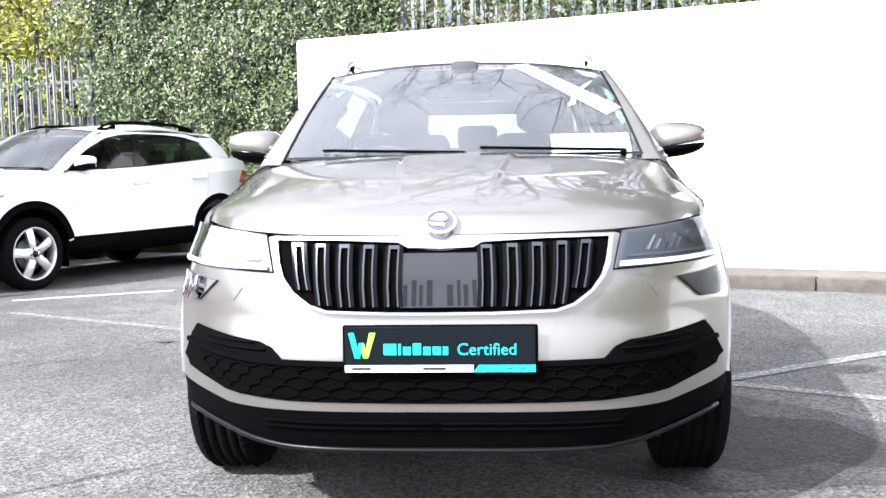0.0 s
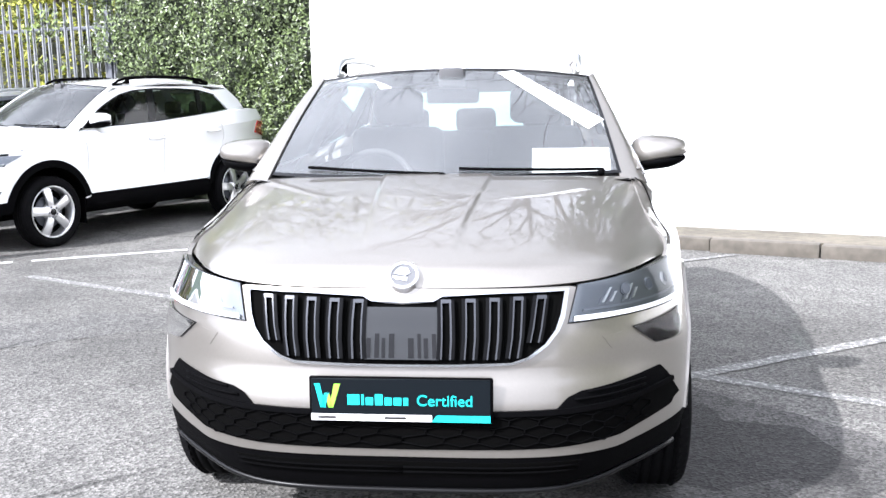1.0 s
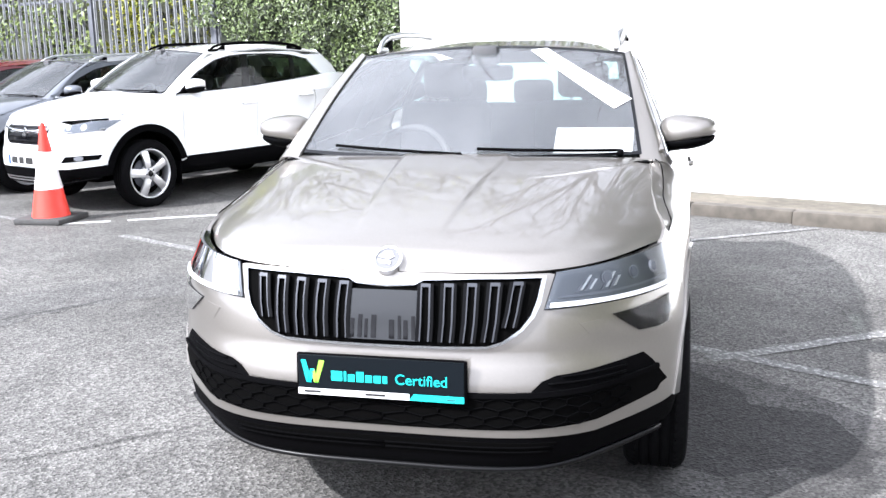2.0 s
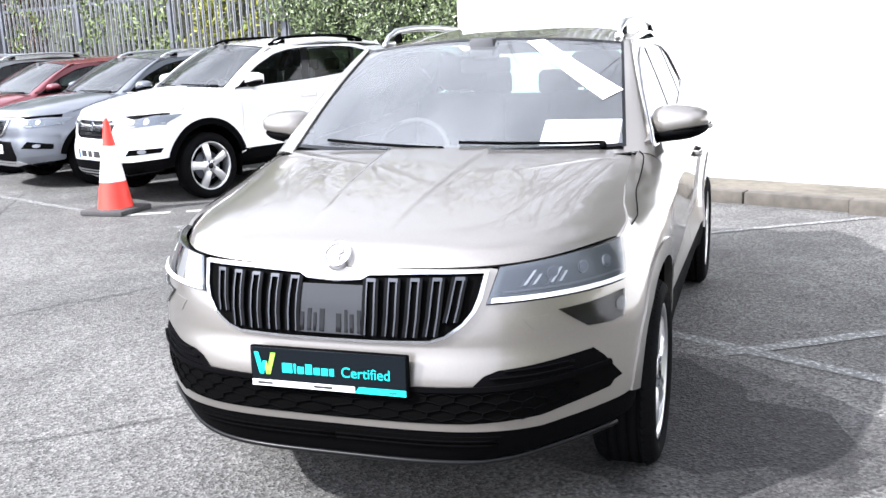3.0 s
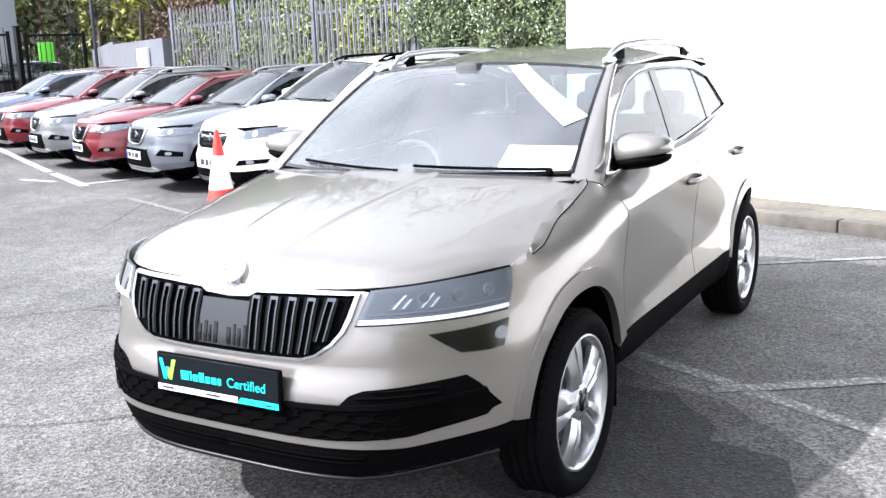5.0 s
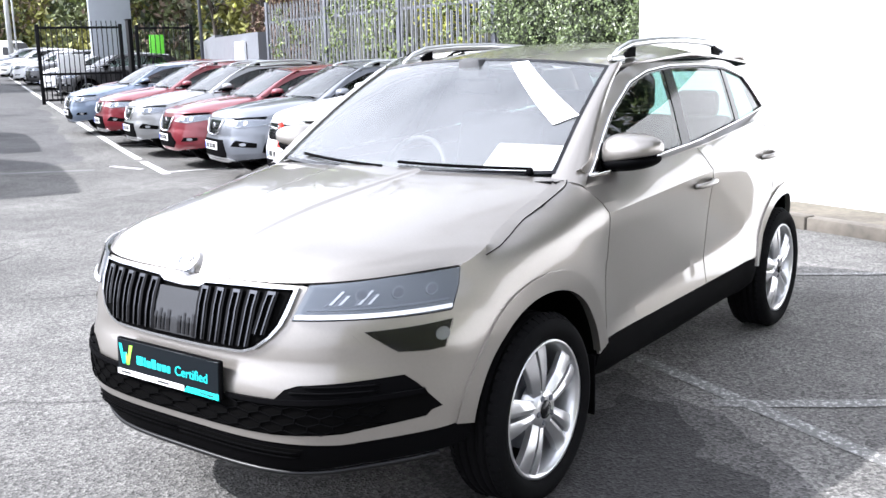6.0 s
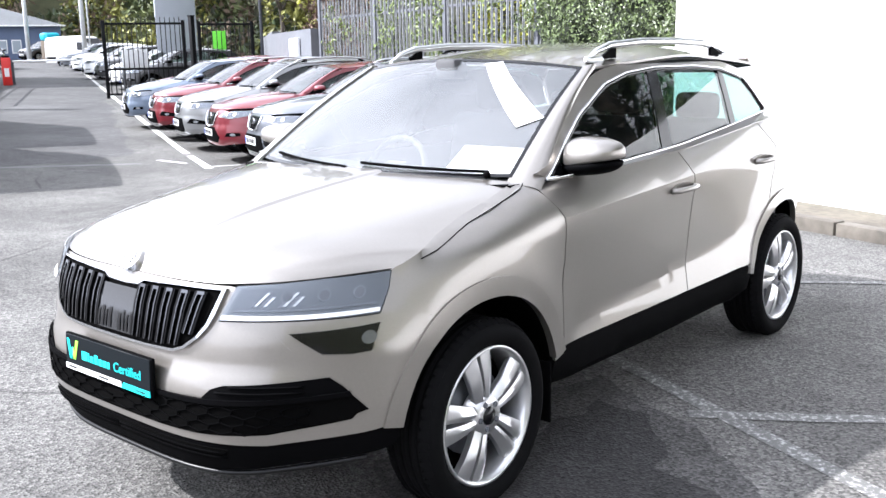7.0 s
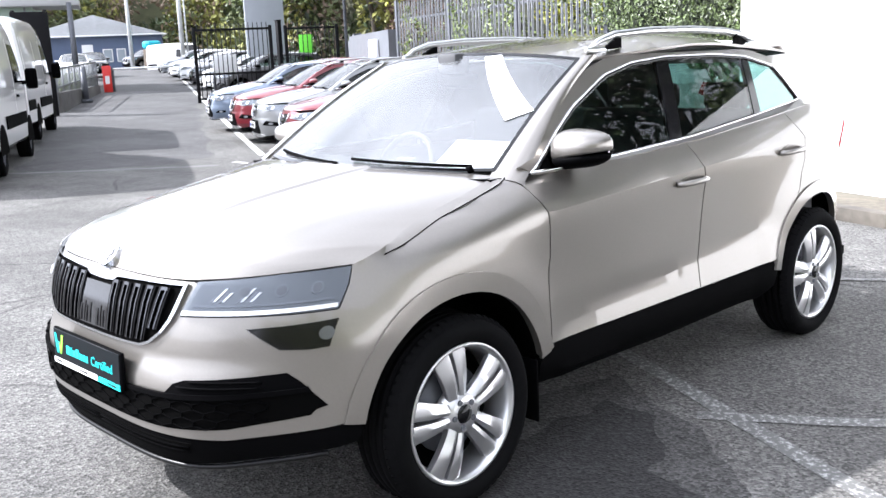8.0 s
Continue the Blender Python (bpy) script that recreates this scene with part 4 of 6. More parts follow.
def hero_face(c, sf, sg, paint):
    hl = [(s_of_y(0.512, 0.911), 0.911), (s_of_y(0.488, 0.86), 0.86), (s_of_y(0.432, 0.790), 0.790), (s_of_x(0.60, 0.786), 0.786), (s_of_x(0.478, 0.783), 0.783), (s_of_x(0.499, 0.886), 0.886), (s_of_x(0.60, 0.895), 0.895), (s_of_x(0.70, 0.906), 0.906)]
    lamp = part("headlight", laid(hl, 0.05, sf, 0.004, 0.02), GLOSS, c, "clear headlamp with dark chrome insides")
    ms, mz = sum(a for a, b in hl) / len(hl), sum(b for a, b in hl) / len(hl)
    lamp_inside(lamp, sf, [(ms + (a - ms) * 0.990, mz + (b - mz) * 0.95) for a, b in hl])
    s0, s1 = s_of_x(0.50), s_of_y(0.43)
    drl = laid([(s0 - 0.012, 0.789), (s1, 0.797), (s1, 0.808), (s0 - 0.008, 0.801)], 0.05, sf, 0.020, 0.006)
    part("daytime_lamp", drl, mat("white light guide", (0.75, 0.76, 0.78), 0.25), lamp)
    for k in range(3):                       # projector bowls
        sc = s1 - 0.075 - 0.115 * k
        for r0, mt, off in ((0.022, mat("projector rim", (0.21, 0.22, 0.245), 0.3, 0.3), 0.010), (0.017, mat("projector glass", (0.15, 0.16, 0.18), 0.15, coat=0.5), 0.012)):
            ring = [(sc + r0 * math.cos(a), 0.857 + r0 * 0.8 * math.sin(a)) for a in steps(0, 2 * math.pi, 20)[:-1]]
            part("projector", laid(ring, 0.03, sf, off, 0.004), mt, lamp)
    for base in (s0 + 0.075, s0 + 0.165):    # two clusters of slanting bright slivers
        for k in range(4):
            sc, lo, ht = base + 0.015 * k, 0.826 + 0.004 * (k % 2), 0.020 + 0.006 * ((k * 3) % 4)
            part("reflector_facet", laid([(sc, lo), (sc + 0.009, lo), (sc + 0.009 + ht * 0.9, lo + ht), (sc + ht * 0.9, lo + ht)], 0.05, sf, 0.011, 0.004), SATIN if k % 2 else mat("projector rim", (0.21, 0.22, 0.245), 0.3, 0.3), lamp)
    part("inner_shelf", laid([(s0 + 0.02, 0.812), (s1 - 0.01, 0.820), (s1 - 0.012, 0.826), (s0 + 0.025, 0.818)], 0.05, sf, 0.013, 0.006), mat("projector rim", (0.21, 0.22, 0.245), 0.3, 0.3), lamp)
    fog = [(s_of_x(0.672, 0.752), 0.752), (s_of_x(0.75, 0.759), 0.759), (s_of_y(0.428, 0.766), 0.766), (s_of_y(0.385, 0.688), 0.688), (s_of_x(0.775, 0.684), 0.684), (s_of_x(0.735, 0.688), 0.688)]
    fo = part("fog_lamp", laid(fog, 0.04, sf, 0.003, 0.008), mat("fog bowl", (0.006, 0.006, 0.007), 0.15, 0.0, spec=0.3), c, "dark fog lamp with a clear cover")
    part("reflector_facet", laid([(s_of_y(0.385, 0.728) + 0.026 * math.cos(a), 0.728 + 0.020 * math.sin(a)) for a in steps(0, 2 * math.pi, 14)[:-1]], 0.04, sf, 0.007, 0.003), mat("fog reflector", (0.22, 0.23, 0.25), 0.25, 0.7), fo)
    part("lens", laid(fog, 0.04, sf, 0.011, 0.002), FOGLENS, fo)
    # headlamp washer cover: a fine joint
    wash = [(s_of_x(0.585, 0.739), 0.739), (s_of_x(0.650, 0.743), 0.743), (s_of_x(0.682, 0.704), 0.704), (s_of_x(0.668, 0.697), 0.697), (s_of_x(0.618, 0.700), 0.700)]
    part("washer_cover", laid(wash, 0.04, sf, 0.0012, 0.003), paint, c)
    # side intakes and their bars
    up = [(s_of_x(0.452, 0.546), 0.546), (s_of_x(0.49, 0.582), 0.582), (s_of_x(0.53, 0.596), 0.596), (s_of_x(0.70, 0.608), 0.608), (s_of_y(0.275, 0.616), 0.616), (s_of_y(0.305, 0.585), 0.585), (s_of_y(0.325, 0.558), 0.558), (s_of_x(0.70, 0.552), 0.552)]
    part("side_grille", laid(up, 0.045, sf, 0.003, 0.006), BLACK, c)
    lo = [(0.0, 0.540), (s_of_x(0.45, 0.540), 0.540), (s_of_x(0.70, 0.546), 0.546), (s_of_y(0.325, 0.556), 0.556), (s_of_y(0.365, 0.506), 0.506), (s_of_y(0.335, 0.497), 0.497), (s_of_x(0.79, 0.480), 0.480), (s_of_x(0.653, 0.447), 0.447), (s_of_x(0.45, 0.437), 0.437), (0.0, 0.434)]
    g = part("lower_grille", laid(lo, 0.045, sf, 0.003, 0.006), DARK, c)
    part("grille_blade", laid([(s_of_x(0.27, 0.536), 0.536), (s_of_x(0.45, 0.537), 0.537), (s_of_x(0.70, 0.545), 0.545), (s_of_y(0.325, 0.556), 0.556), (s_of_y(0.32, 0.570), 0.570), (s_of_x(0.70, 0.560), 0.560), (s_of_x(0.45, 0.552), 0.552), (s_of_x(0.27, 0.550), 0.550)], 0.05, sf, 0.012, 0.010), BLACK, c)
    # honeycomb ribs
    rows = [(0.452, 0), (0.478, 1), (0.504, 0), (0.530, 1)]
    for z, odd in rows:
        pts = []
        for k in range(24):
            s = 0.0 + k * 0.044
            dz = 0.006 if (k % 2) == odd else -0.006
            if z < 0.47 and s > s_of_x(0.64) or z < 0.50 and s > s_of_x(0.79) or s > s_of_y(0.31):
                break
            pts.append(sf(s, z + dz, 0.007))
        part("grille_rib", tube(pts, 0.0026, 5), MESH, g)
    for j in range(3):
        z0 = 0.452 + 0.026 * j
        for k in range(0 + j % 2, 22, 2):
            s = k * 0.044
            if z0 < 0.47 and s > s_of_x(0.62) or z0 < 0.50 and s > s_of_x(0.76) or s > s_of_y(0.29):
                break
            part("grille_rib", tube([sf(s, z0 + 0.006, 0.007), sf(s, z0 + 0.020, 0.007)], 0.0026, 5), MESH, g)
    for z in (0.575, 0.592):
        part("grille_rib", tube([sf(s, z, 0.006) for s in steps(s_of_x(0.53 if z > 0.58 else 0.49), s_of_y(0.27), 12)], 0.004, 5), BLACK, c)
    low = [(0.0, 0.395), (s_of_x(0.54, 0.390), 0.390), (s_of_x(0.50, 0.352), 0.352), (0.0, 0.345)]
    part("lower_intake", laid(low, 0.05, sf, 0.001, 0.004), DARK, c)
    for z in (0.362, 0.378):
        part("grille_rib", tube([sf(s, z, 0.004) for s in steps(0.0, s_of_x(0.51), 10)], 0.0035, 5), MESH, c)
    # main grille: bright frame, dark opening, paired upright bars
    gin = [(0.0, 0.836), (s_of_x(0.100, 0.836), 0.836), (s_of_x(0.118, 0.852), 0.852), (s_of_x(0.448, 0.861), 0.861), (s_of_x(0.441, 0.818), 0.818), (s_of_x(0.412, 0.738), 0.738), (s_of_x(0.325, 0.690), 0.690), (0.0, 0.686)]
    gr = part("main_grille", laid(gin, 0.04, sf, 0.004, 0.006), DARK, c, "black grille with paired upright bars")
    frame_line = [(s_of_x(0.06, 0.851), 0.851), (s_of_x(0.086, 0.855), 0.855), (s_of_x(0.112, 0.868), 0.868), (s_of_x(0.28, 0.875), 0.875), (s_of_x(0.474, 0.876), 0.876), (s_of_x(0.466, 0.80), 0.80), (s_of_x(0.452, 0.765), 0.765), (s_of_x(0.422, 0.728), 0.728), (s_of_x(0.37, 0.692), 0.692), (s_of_x(0.32, 0.677), 0.677), (s_of_x(0.15, 0.672), 0.672), (0.0, 0.671)]
    inner_l = [(s_of_x(0.06, 0.838), 0.838), (s_of_x(0.095, 0.841), 0.841), (s_of_x(0.120, 0.855), 0.855), (s_of_x(0.28, 0.862), 0.862), (s_of_x(0.449, 0.864), 0.864), (s_of_x(0.442, 0.818), 0.818), (s_of_x(0.432, 0.775), 0.775), (s_of_x(0.408, 0.738), 0.738), (s_of_x(0.36, 0.705), 0.705), (s_of_x(0.318, 0.691), 0.691), (s_of_x(0.15, 0.686), 0.686), (0.0, 0.685)]
    inner_l = [((p[0] + 1.1 * q[0]) / 2.1, (p[1] + 1.1 * q[1]) / 2.1) for p, q in zip(frame_line, inner_l)]
    gr_back = [(0.0, 0.842)] + inner_l[1:]
    part("grille_back", laid(gr_back, 0.05, sf, 0.003, 0.006), DARK, gr)
    for i in range(len(frame_line) - 1):
        quad = [frame_line[i], frame_line[i + 1], inner_l[i + 1], inner_l[i]]
        if i == 0:
            quad = [(0.0, 0.851), frame_line[1], inner_l[1], (0.0, 0.844)]
        part("grille_frame", laid(quad, 0.05, sf, 0.014, 0.016), FRAMECHROME, gr)
    for k in range(5):
        s0 = s_of_x(0.108) + k * 0.067
        ds = -0.012 - 0.006 * k
        zt = 0.852 + 0.002 * k
        zb = 0.694 + max(0, k - 2) * 0.004 + (0.035 if k == 4 else 0.0)
        for a, b, mt, off in ((0.000, 0.010, BARK, 0.020), (0.010, 0.014, SMOKE, 0.021), (0.014, 0.033, DARK, 0.012), (0.033, 0.038, SMOKE, 0.021), (0.038, 0.046, BARK, 0.018)):
            quad = [(s0 + a, zt), (s0 + b, zt), (s0 + b + ds, zb), (s0 + a + ds, zb)]
            part("grille_bar", laid(quad, 0.06, sf, off, 0.016), mt, gr)
        part("grille_bar", laid([(s0 + 0.010, zt), (s0 + 0.038, zt), (s0 + 0.038, zt - 0.010), (s0 + 0.010, zt - 0.010)], 0.06, sf, 0.021, 0.012), SMOKE, gr)
    if sg > 0:
        # radar panel, number plate, badge: once, on the middle
        rad = [(-0.090, 0.832), (0.090, 0.832), (0.083, 0.692), (-0.083, 0.692)]
        part("sensor_panel", laid(rad, 0.05, body, 0.016, 0.01), mat("smoky panel", (0.016, 0.017, 0.019), 0.12, spec=0.5), gr)
        for k in range(8):
            x = -0.077 + 0.0205 * k
            part("panel_bar", laid([(x, 0.750 + 0.012 * (k % 2)), (x + 0.010, 0.750 + 0.012 * (k % 2)), (x + 0.010, 0.697), (x, 0.697)], 0.05, body, 0.018, 0.003), GLOSS, gr)
        badge(c)
        sign_plate(c)


def badge(c):
    m = Matrix.Translation((0, 0.106, 0.918)) @ Matrix.Rotation(radians(-44), 4, "X") @ Matrix.Rotation(radians(-90), 4, "Z")
    b = part("badge", lathe([(-0.02, 0.046), (0.008, 0.046), (0.011, 0.042), (0.009, 0.037), (0.006, 0.036)], 40), CHROME, c, "round chrome badge", m=m)
    part("badge_field", lathe([(0.006, 0.037), (0.006, 0.0)], 40), mat("badge ground", (0.16, 0.16, 0.165), 0.35, 0.8), b, m=m)
    mark = bmesh.new()
    for pts in ([(-0.030, 0.004), (-0.012, 0.026), (0.010, 0.024), (0.020, 0.006), (0.006, -0.004)], [(-0.032, -0.004), (0.012, -0.008), (0.012, -0.022), (-0.020, -0.016)]):
        prism(pts, 0.0, 0.003, mark)
    part("badge_mark", mark, SATIN, b, m=m @ Matrix.Translation((0.0065, 0, 0)) @ Matrix.Rotation(radians(90), 4, "Y") @ Matrix.Rotation(radians(90), 4, "Z"))


def lettering(text, size, x, z, material, parent, y=-0.0125, align="LEFT"):
    cu = bpy.data.curves.new("lettering", "FONT")
    cu.body, cu.size, cu.align_x, cu.extrude = text, size, align, 0.0006
    ob = new("lettering", cu)
    dg = bpy.context.evaluated_depsgraph_get()
    me = bpy.data.meshes.new_from_object(ob.evaluated_get(dg))
    bpy.data.objects.remove(ob)
    bm = bmesh.new()
    bm.from_mesh(me)
    out = part("lettering", bm, material, parent, m=Matrix.Translation((x, y, z)) @ Matrix.Rotation(radians(90), 4, "X"))
    return out


CYAN = mat("cyan print", (0.02, 0.62, 0.62), 0.4)
LIME = mat("lime print", (0.32, 0.78, 0.06), 0.4)
PRINTW = mat("white print", (0.78, 0.78, 0.78), 0.4)
PRINTK = mat("black print", (0.02, 0.02, 0.02), 0.5)


def sign_plate(c):
    p = new("sign_plate")
    p.parent, p["label"] = c, "black dealer plate with cyan lettering"
    p.matrix_local = pose(0, -0.012, 0.587, -3, 0, 0)
    fr = box(0.524, 0.016, 0.130, 0, 0, -0.065, 0.007, 3)
    part("plate_frame", fr, BLACK, p)
    part("plate_face", box(0.508, 0.004, 0.118, 0, -0.0085, -0.058, 0.001, 1), mat("plate black", (0.004, 0.006, 0.008), 0.4, spec=0.1), p)
    part("plate_band", box(0.345, 0.003, 0.019, -0.0825, -0.0105, -0.061), PRINTW, p)
    part("plate_band", prism([(0.09, -0.061), (0.254, -0.061), (0.254, -0.042), (0.104, -0.042)], -0.0, 0.003), CYAN, p, m=Matrix.Translation((0, -0.009, 0)) @ Matrix.Rotation(radians(90), 4, "X"))
    # two-colour mark: slanting bars
    mk = Matrix.Translation((0, -0.0108, 0)) @ Matrix.Rotation(radians(90), 4, "X")
    for pts, mt in (([(-0.245, 0.045), (-0.230, 0.045), (-0.213, -0.024), (-0.228, -0.024)], CYAN), ([(-0.228, -0.024), (-0.215, -0.024), (-0.203, 0.018), (-0.216, 0.018)], CYAN),
                    ([(-0.204, -0.024), (-0.192, -0.024), (-0.171, 0.045), (-0.188, 0.045)], LIME), ([(-0.213, 0.010), (-0.203, 0.018), (-0.192, -0.024), (-0.205, -0.024)], LIME)):
        part("plate_mark", prism(pts, 0, 0.001), mt, p, m=mk)
    # the trade name as plain bars, letter by letter
    x = -0.150
    for w, h in ((0.034, 0.030), (0.007, 0.030), (0.021, 0.022), (0.022, 0.031), (0.020, 0.022), (0.022, 0.022), (0.014, 0.022)):
        part("plate_bar", box(w, 0.001, h, x + w / 2, -0.0110, -0.015), CYAN, p)
        x += w + 0.0055
    lettering("Certified", 0.0445, 0.046, -0.0150, CYAN, p, -0.0112)
    for x, w in ((-0.236, 0.052), (-0.045, 0.062)):
        part("plate_bar", box(w, 0.001, 0.007, x + w / 2, -0.0125, -0.055), PRINTK, p)
    lettering("Drive happy", 0.0135, 0.165, -0.0555, PRINTK, p, -0.0125)
    return p


HERO = {"valance": BLACK, "fine": 280, "face": hero_face, "screen": WSCREEN, "glass": SIDEGLASS, "back_glass": REARGLASS, "rails": SATIN, "full_trim": True, "wheels": "twin", "lip": mat("satin black lip", (0.004, 0.004, 0.0045), 0.35, spec=0.2)}
PAINT = paint_mat("beige silver metallic paint", (0.262, 0.243, 0.221), 0.78, 0.34)
hero = car("parked_car", Matrix(), PAINT, "beige metallic crossover car parked on the asphalt", HERO)
# price card behind the screen
card = sheet(lambda u, v: Vector((0.362 + 0.315 * u, 1.285 + 0.14 * v, 1.112 + 0.090 * v)), (0, 1), (0, 1), 0.003)
tagged(part("price_card", card, mat("white card", (0.8, 0.8, 0.8), 0.6)), "blank white card standing on the dashboard", "card")
# white strip laid slantwise over the screen, painting in a pale reflection
strip_fn = lambda u, v: screen_point(0.33 + 0.545 * v + 0.115 * u, 0.945 - 0.58 * v + (0.03 + 0.06 * v) * u, 0.004)
tagged(part("reflection_strip", sheet(strip_fn, (0, 0.5, 1), steps(0, 1, 12), 0.001), PRINTW), "white strip painting a slanting reflection across the windscreen", "paper")
# ---- boundary: white wall, kerb, fence, ivy ----
WALL_A, WALL_D = Vector((-2.2, 8.30)), Vector((0.936, -0.351))


def wall_pt(t, off=0.0):
    """A point t metres along the white wall, off metres in front of it."""
    return WALL_A + WALL_D * t + Vector((-0.351, -0.936)) * off


bm = prism([tuple(wall_pt(0)), tuple(wall_pt(24)), tuple(wall_pt(24, -0.3)), tuple(wall_pt(0, -0.3))], -0.1, 2.56)
bmesh.ops.bevel(bm, geom=[e for e in bm.edges if e.calc_face_angle(0) > 1], offset=0.012, segments=2, affect="EDGES")
tagged(part("wall_north", bm, WHITE), "white painted rendered boundary wall", "wall", "", "structure")
# verge between wall and kerb
VERGE = mat("gritty verge soil", (0.095, 0.082, 0.062), 0.95, var=0.45, scale=14, bump=0.9, bscale=70)
vg = prism([tuple(wall_pt(0, 0.002)), tuple(wall_pt(0, 0.62)), tuple(wall_pt(3.4, 0.62)), tuple(wall_pt(12, 0.62)), tuple(wall_pt(12, 0.002))], -0.05, 0.10)
tagged(part("verge", vg, VERGE), "gritty brown verge below the wall", "verge", "", "structure")
CONC = mat("weathered concrete", (0.084, 0.074, 0.061), 0.9, var=0.45, scale=9, bump=0.6, bscale=80)
random.seed(4)
kerb = thing("kerb", "weathered concrete kerb stones along the verge", "kerb", "", "structure")
t, k = 0.1, 0
while t < 11.5:
    ln = 0.915
    off = 0.70 + (0.05 if t > 4.6 else 0.0) + random.uniform(-0.008, 0.008)
    a, d = wall_pt(t + ln / 2, off), WALL_D
    m = Matrix.Translation((a.x, a.y, -0.05)) @ Matrix.Rotation(math.atan2(d.y, d.x) + random.uniform(-0.01, 0.01), 4, "Z")
    part("kerb_stone", box(ln - 0.012, 0.15, 0.165 + random.uniform(-0.008, 0.008), bev=0.016), CONC, kerb, m=m)
    t += ln
    k += 1

# palisade fence
FA, FD = Vector((-5.68, 10.68)), Vector((-0.944, 0.33))
W, T = 0.034, 0.003
prof = [(-W, 0.008), (-W * 0.55, 0.008), (-W * 0.35, -0.010), (W * 0.35, -0.010), (W * 0.55, 0.008), (W, 0.008)]


def pale_mesh(h):
    bm = bmesh.new()
    rows = []
    for z, f in ((0.0, 1), (h - 0.10, 1), (h - 0.005, 0.32)):
        rows.append([[bm.verts.new((x * f, y + o, z)) for x, y in prof] for o in (0, T)])
    for a, b in zip(rows, rows[1:]):
        for i in range(5):
            bm.faces.new((a[0][i], a[0][i + 1], b[0][i + 1], b[0][i]))
            bm.faces.new((a[1][i + 1], a[1][i], b[1][i], b[1][i + 1]))
        bm.faces.new((a[0][0], b[0][0], b[1][0], a[1][0]))
        bm.faces.new((a[0][5], a[1][5], b[1][5], b[0][5]))
    top = rows[-1]
    for i in range(5):
        bm.faces.new((top[0][i], top[0][i + 1], top[1][i + 1], top[1][i]))
    me = bpy.data.meshes.new("pale")
    bm.to_mesh(me)
    bm.free()
    me.materials.append(STEEL)
    return me


PALE = pale_mesh(2.70)
fence = thing("palisade_fence", "galvanised steel palisade fence with pointed pales", "fence", "", "structure")
ang = math.atan2(-FD.y, -FD.x)


def fence_run(t0, t1, base, parent):
    n = int((t1 - t0) / 0.152)
    for i in range(n):
        p = FA + FD * (t0 + 0.152 * (i + 0.5))
        ob = new("pale", PALE)
        ob.parent = parent
        ob.matrix_local = Matrix.Translation((p.x, p.y, base + random.uniform(-0.01, 0.01))) @ Matrix.Rotation(ang + random.uniform(-0.02, 0.02), 4, "Z") @ Matrix.Rotation(random.uniform(-0.008, 0.008), 4, "Y")
    for z in (0.45, 2.28):
        a, b = FA + FD * t0, FA + FD * t1
        c, nrm = (a + b) / 2, Vector((FD.y, -FD.x)) * 0.03
        part("fence_rail", box((b - a).length, 0.045, 0.05, bev=0.004), STEELDARK, parent, m=Matrix.Translation((c.x + nrm.x, c.y + nrm.y, base + z)) @ Matrix.Rotation(ang, 4, "Z"))
    k = math.ceil(t0 / 2.75 - 0.01)
    while k * 2.75 <= t1 + 0.05:
        p = FA + FD * (k * 2.75)
        part("fence_post", box(0.10, 0.06, 2.74, bev=0.004), STEELDARK, parent, m=Matrix.Translation((p.x, p.y, base)) @ Matrix.Rotation(ang, 4, "Z"))
        k += 1


fence_run(-0.62, 8.45, 0.10, fence)
fence_run(-8.6, -4.6, 0.85, fence)

LEAF = mat("ivy leaves", (0.085, 0.115, 0.04), 0.38, rand=0.8, spec=0.55)
LEAFY = mat("yellow green spring leaves", (0.26, 0.27, 0.035), 0.5, rand=0.5)
LEAFD = mat("dark evergreen leaves", (0.048, 0.068, 0.028), 0.55, rand=0.6)
LEAFM = mat("mid green leaves", (0.12, 0.16, 0.04), 0.5, rand=0.6)
TWIG = mat("grey brown bark", (0.075, 0.062, 0.05), 0.9, var=0.35, scale=25, bump=0.5, bscale=120)


def leaves(name, pts, size, material, label, category, parent=None, flat=None, rng=None):
    """Many small folded leaves, one at each point; flat gives the way that most of them face."""
    rng = rng or random
    verts, faces = [], []
    for p in pts:
        n = Vector((rng.gauss(0, 1), rng.gauss(0, 1), rng.gauss(0, 1)))
        if flat is not None:
            n = flat * 1.6 + n * 0.75
        n.normalize()
        a = n.orthogonal().normalized()
        a.rotate(Matrix.Rotation(rng.uniform(0, 6.28), 3, n))
        b = n.cross(a)
        s = size * rng.uniform(0.6, 1.35)
        i = len(verts)
        p = Vector(p)
        verts += [p - a * s, p - b * s * 0.55 + n * s * 0.18, p + a * s * 1.1, p + b * s * 0.55 + n * s * 0.18, p + a * s * 0.1]
        faces += [(i, i + 1, i + 4), (i + 1, i + 2, i + 4), (i + 2, i + 3, i + 4), (i + 3, i, i + 4)]
    me = bpy.data.meshes.new(name)
    me.from_pydata(verts, [], faces)
    me.materials.append(material)
    ob = new(name, me)
    if parent is not None:
        ob.parent = parent
        return tagged(ob, label, kind="stuff")
    return tagged(ob, label, category, "", "stuff")


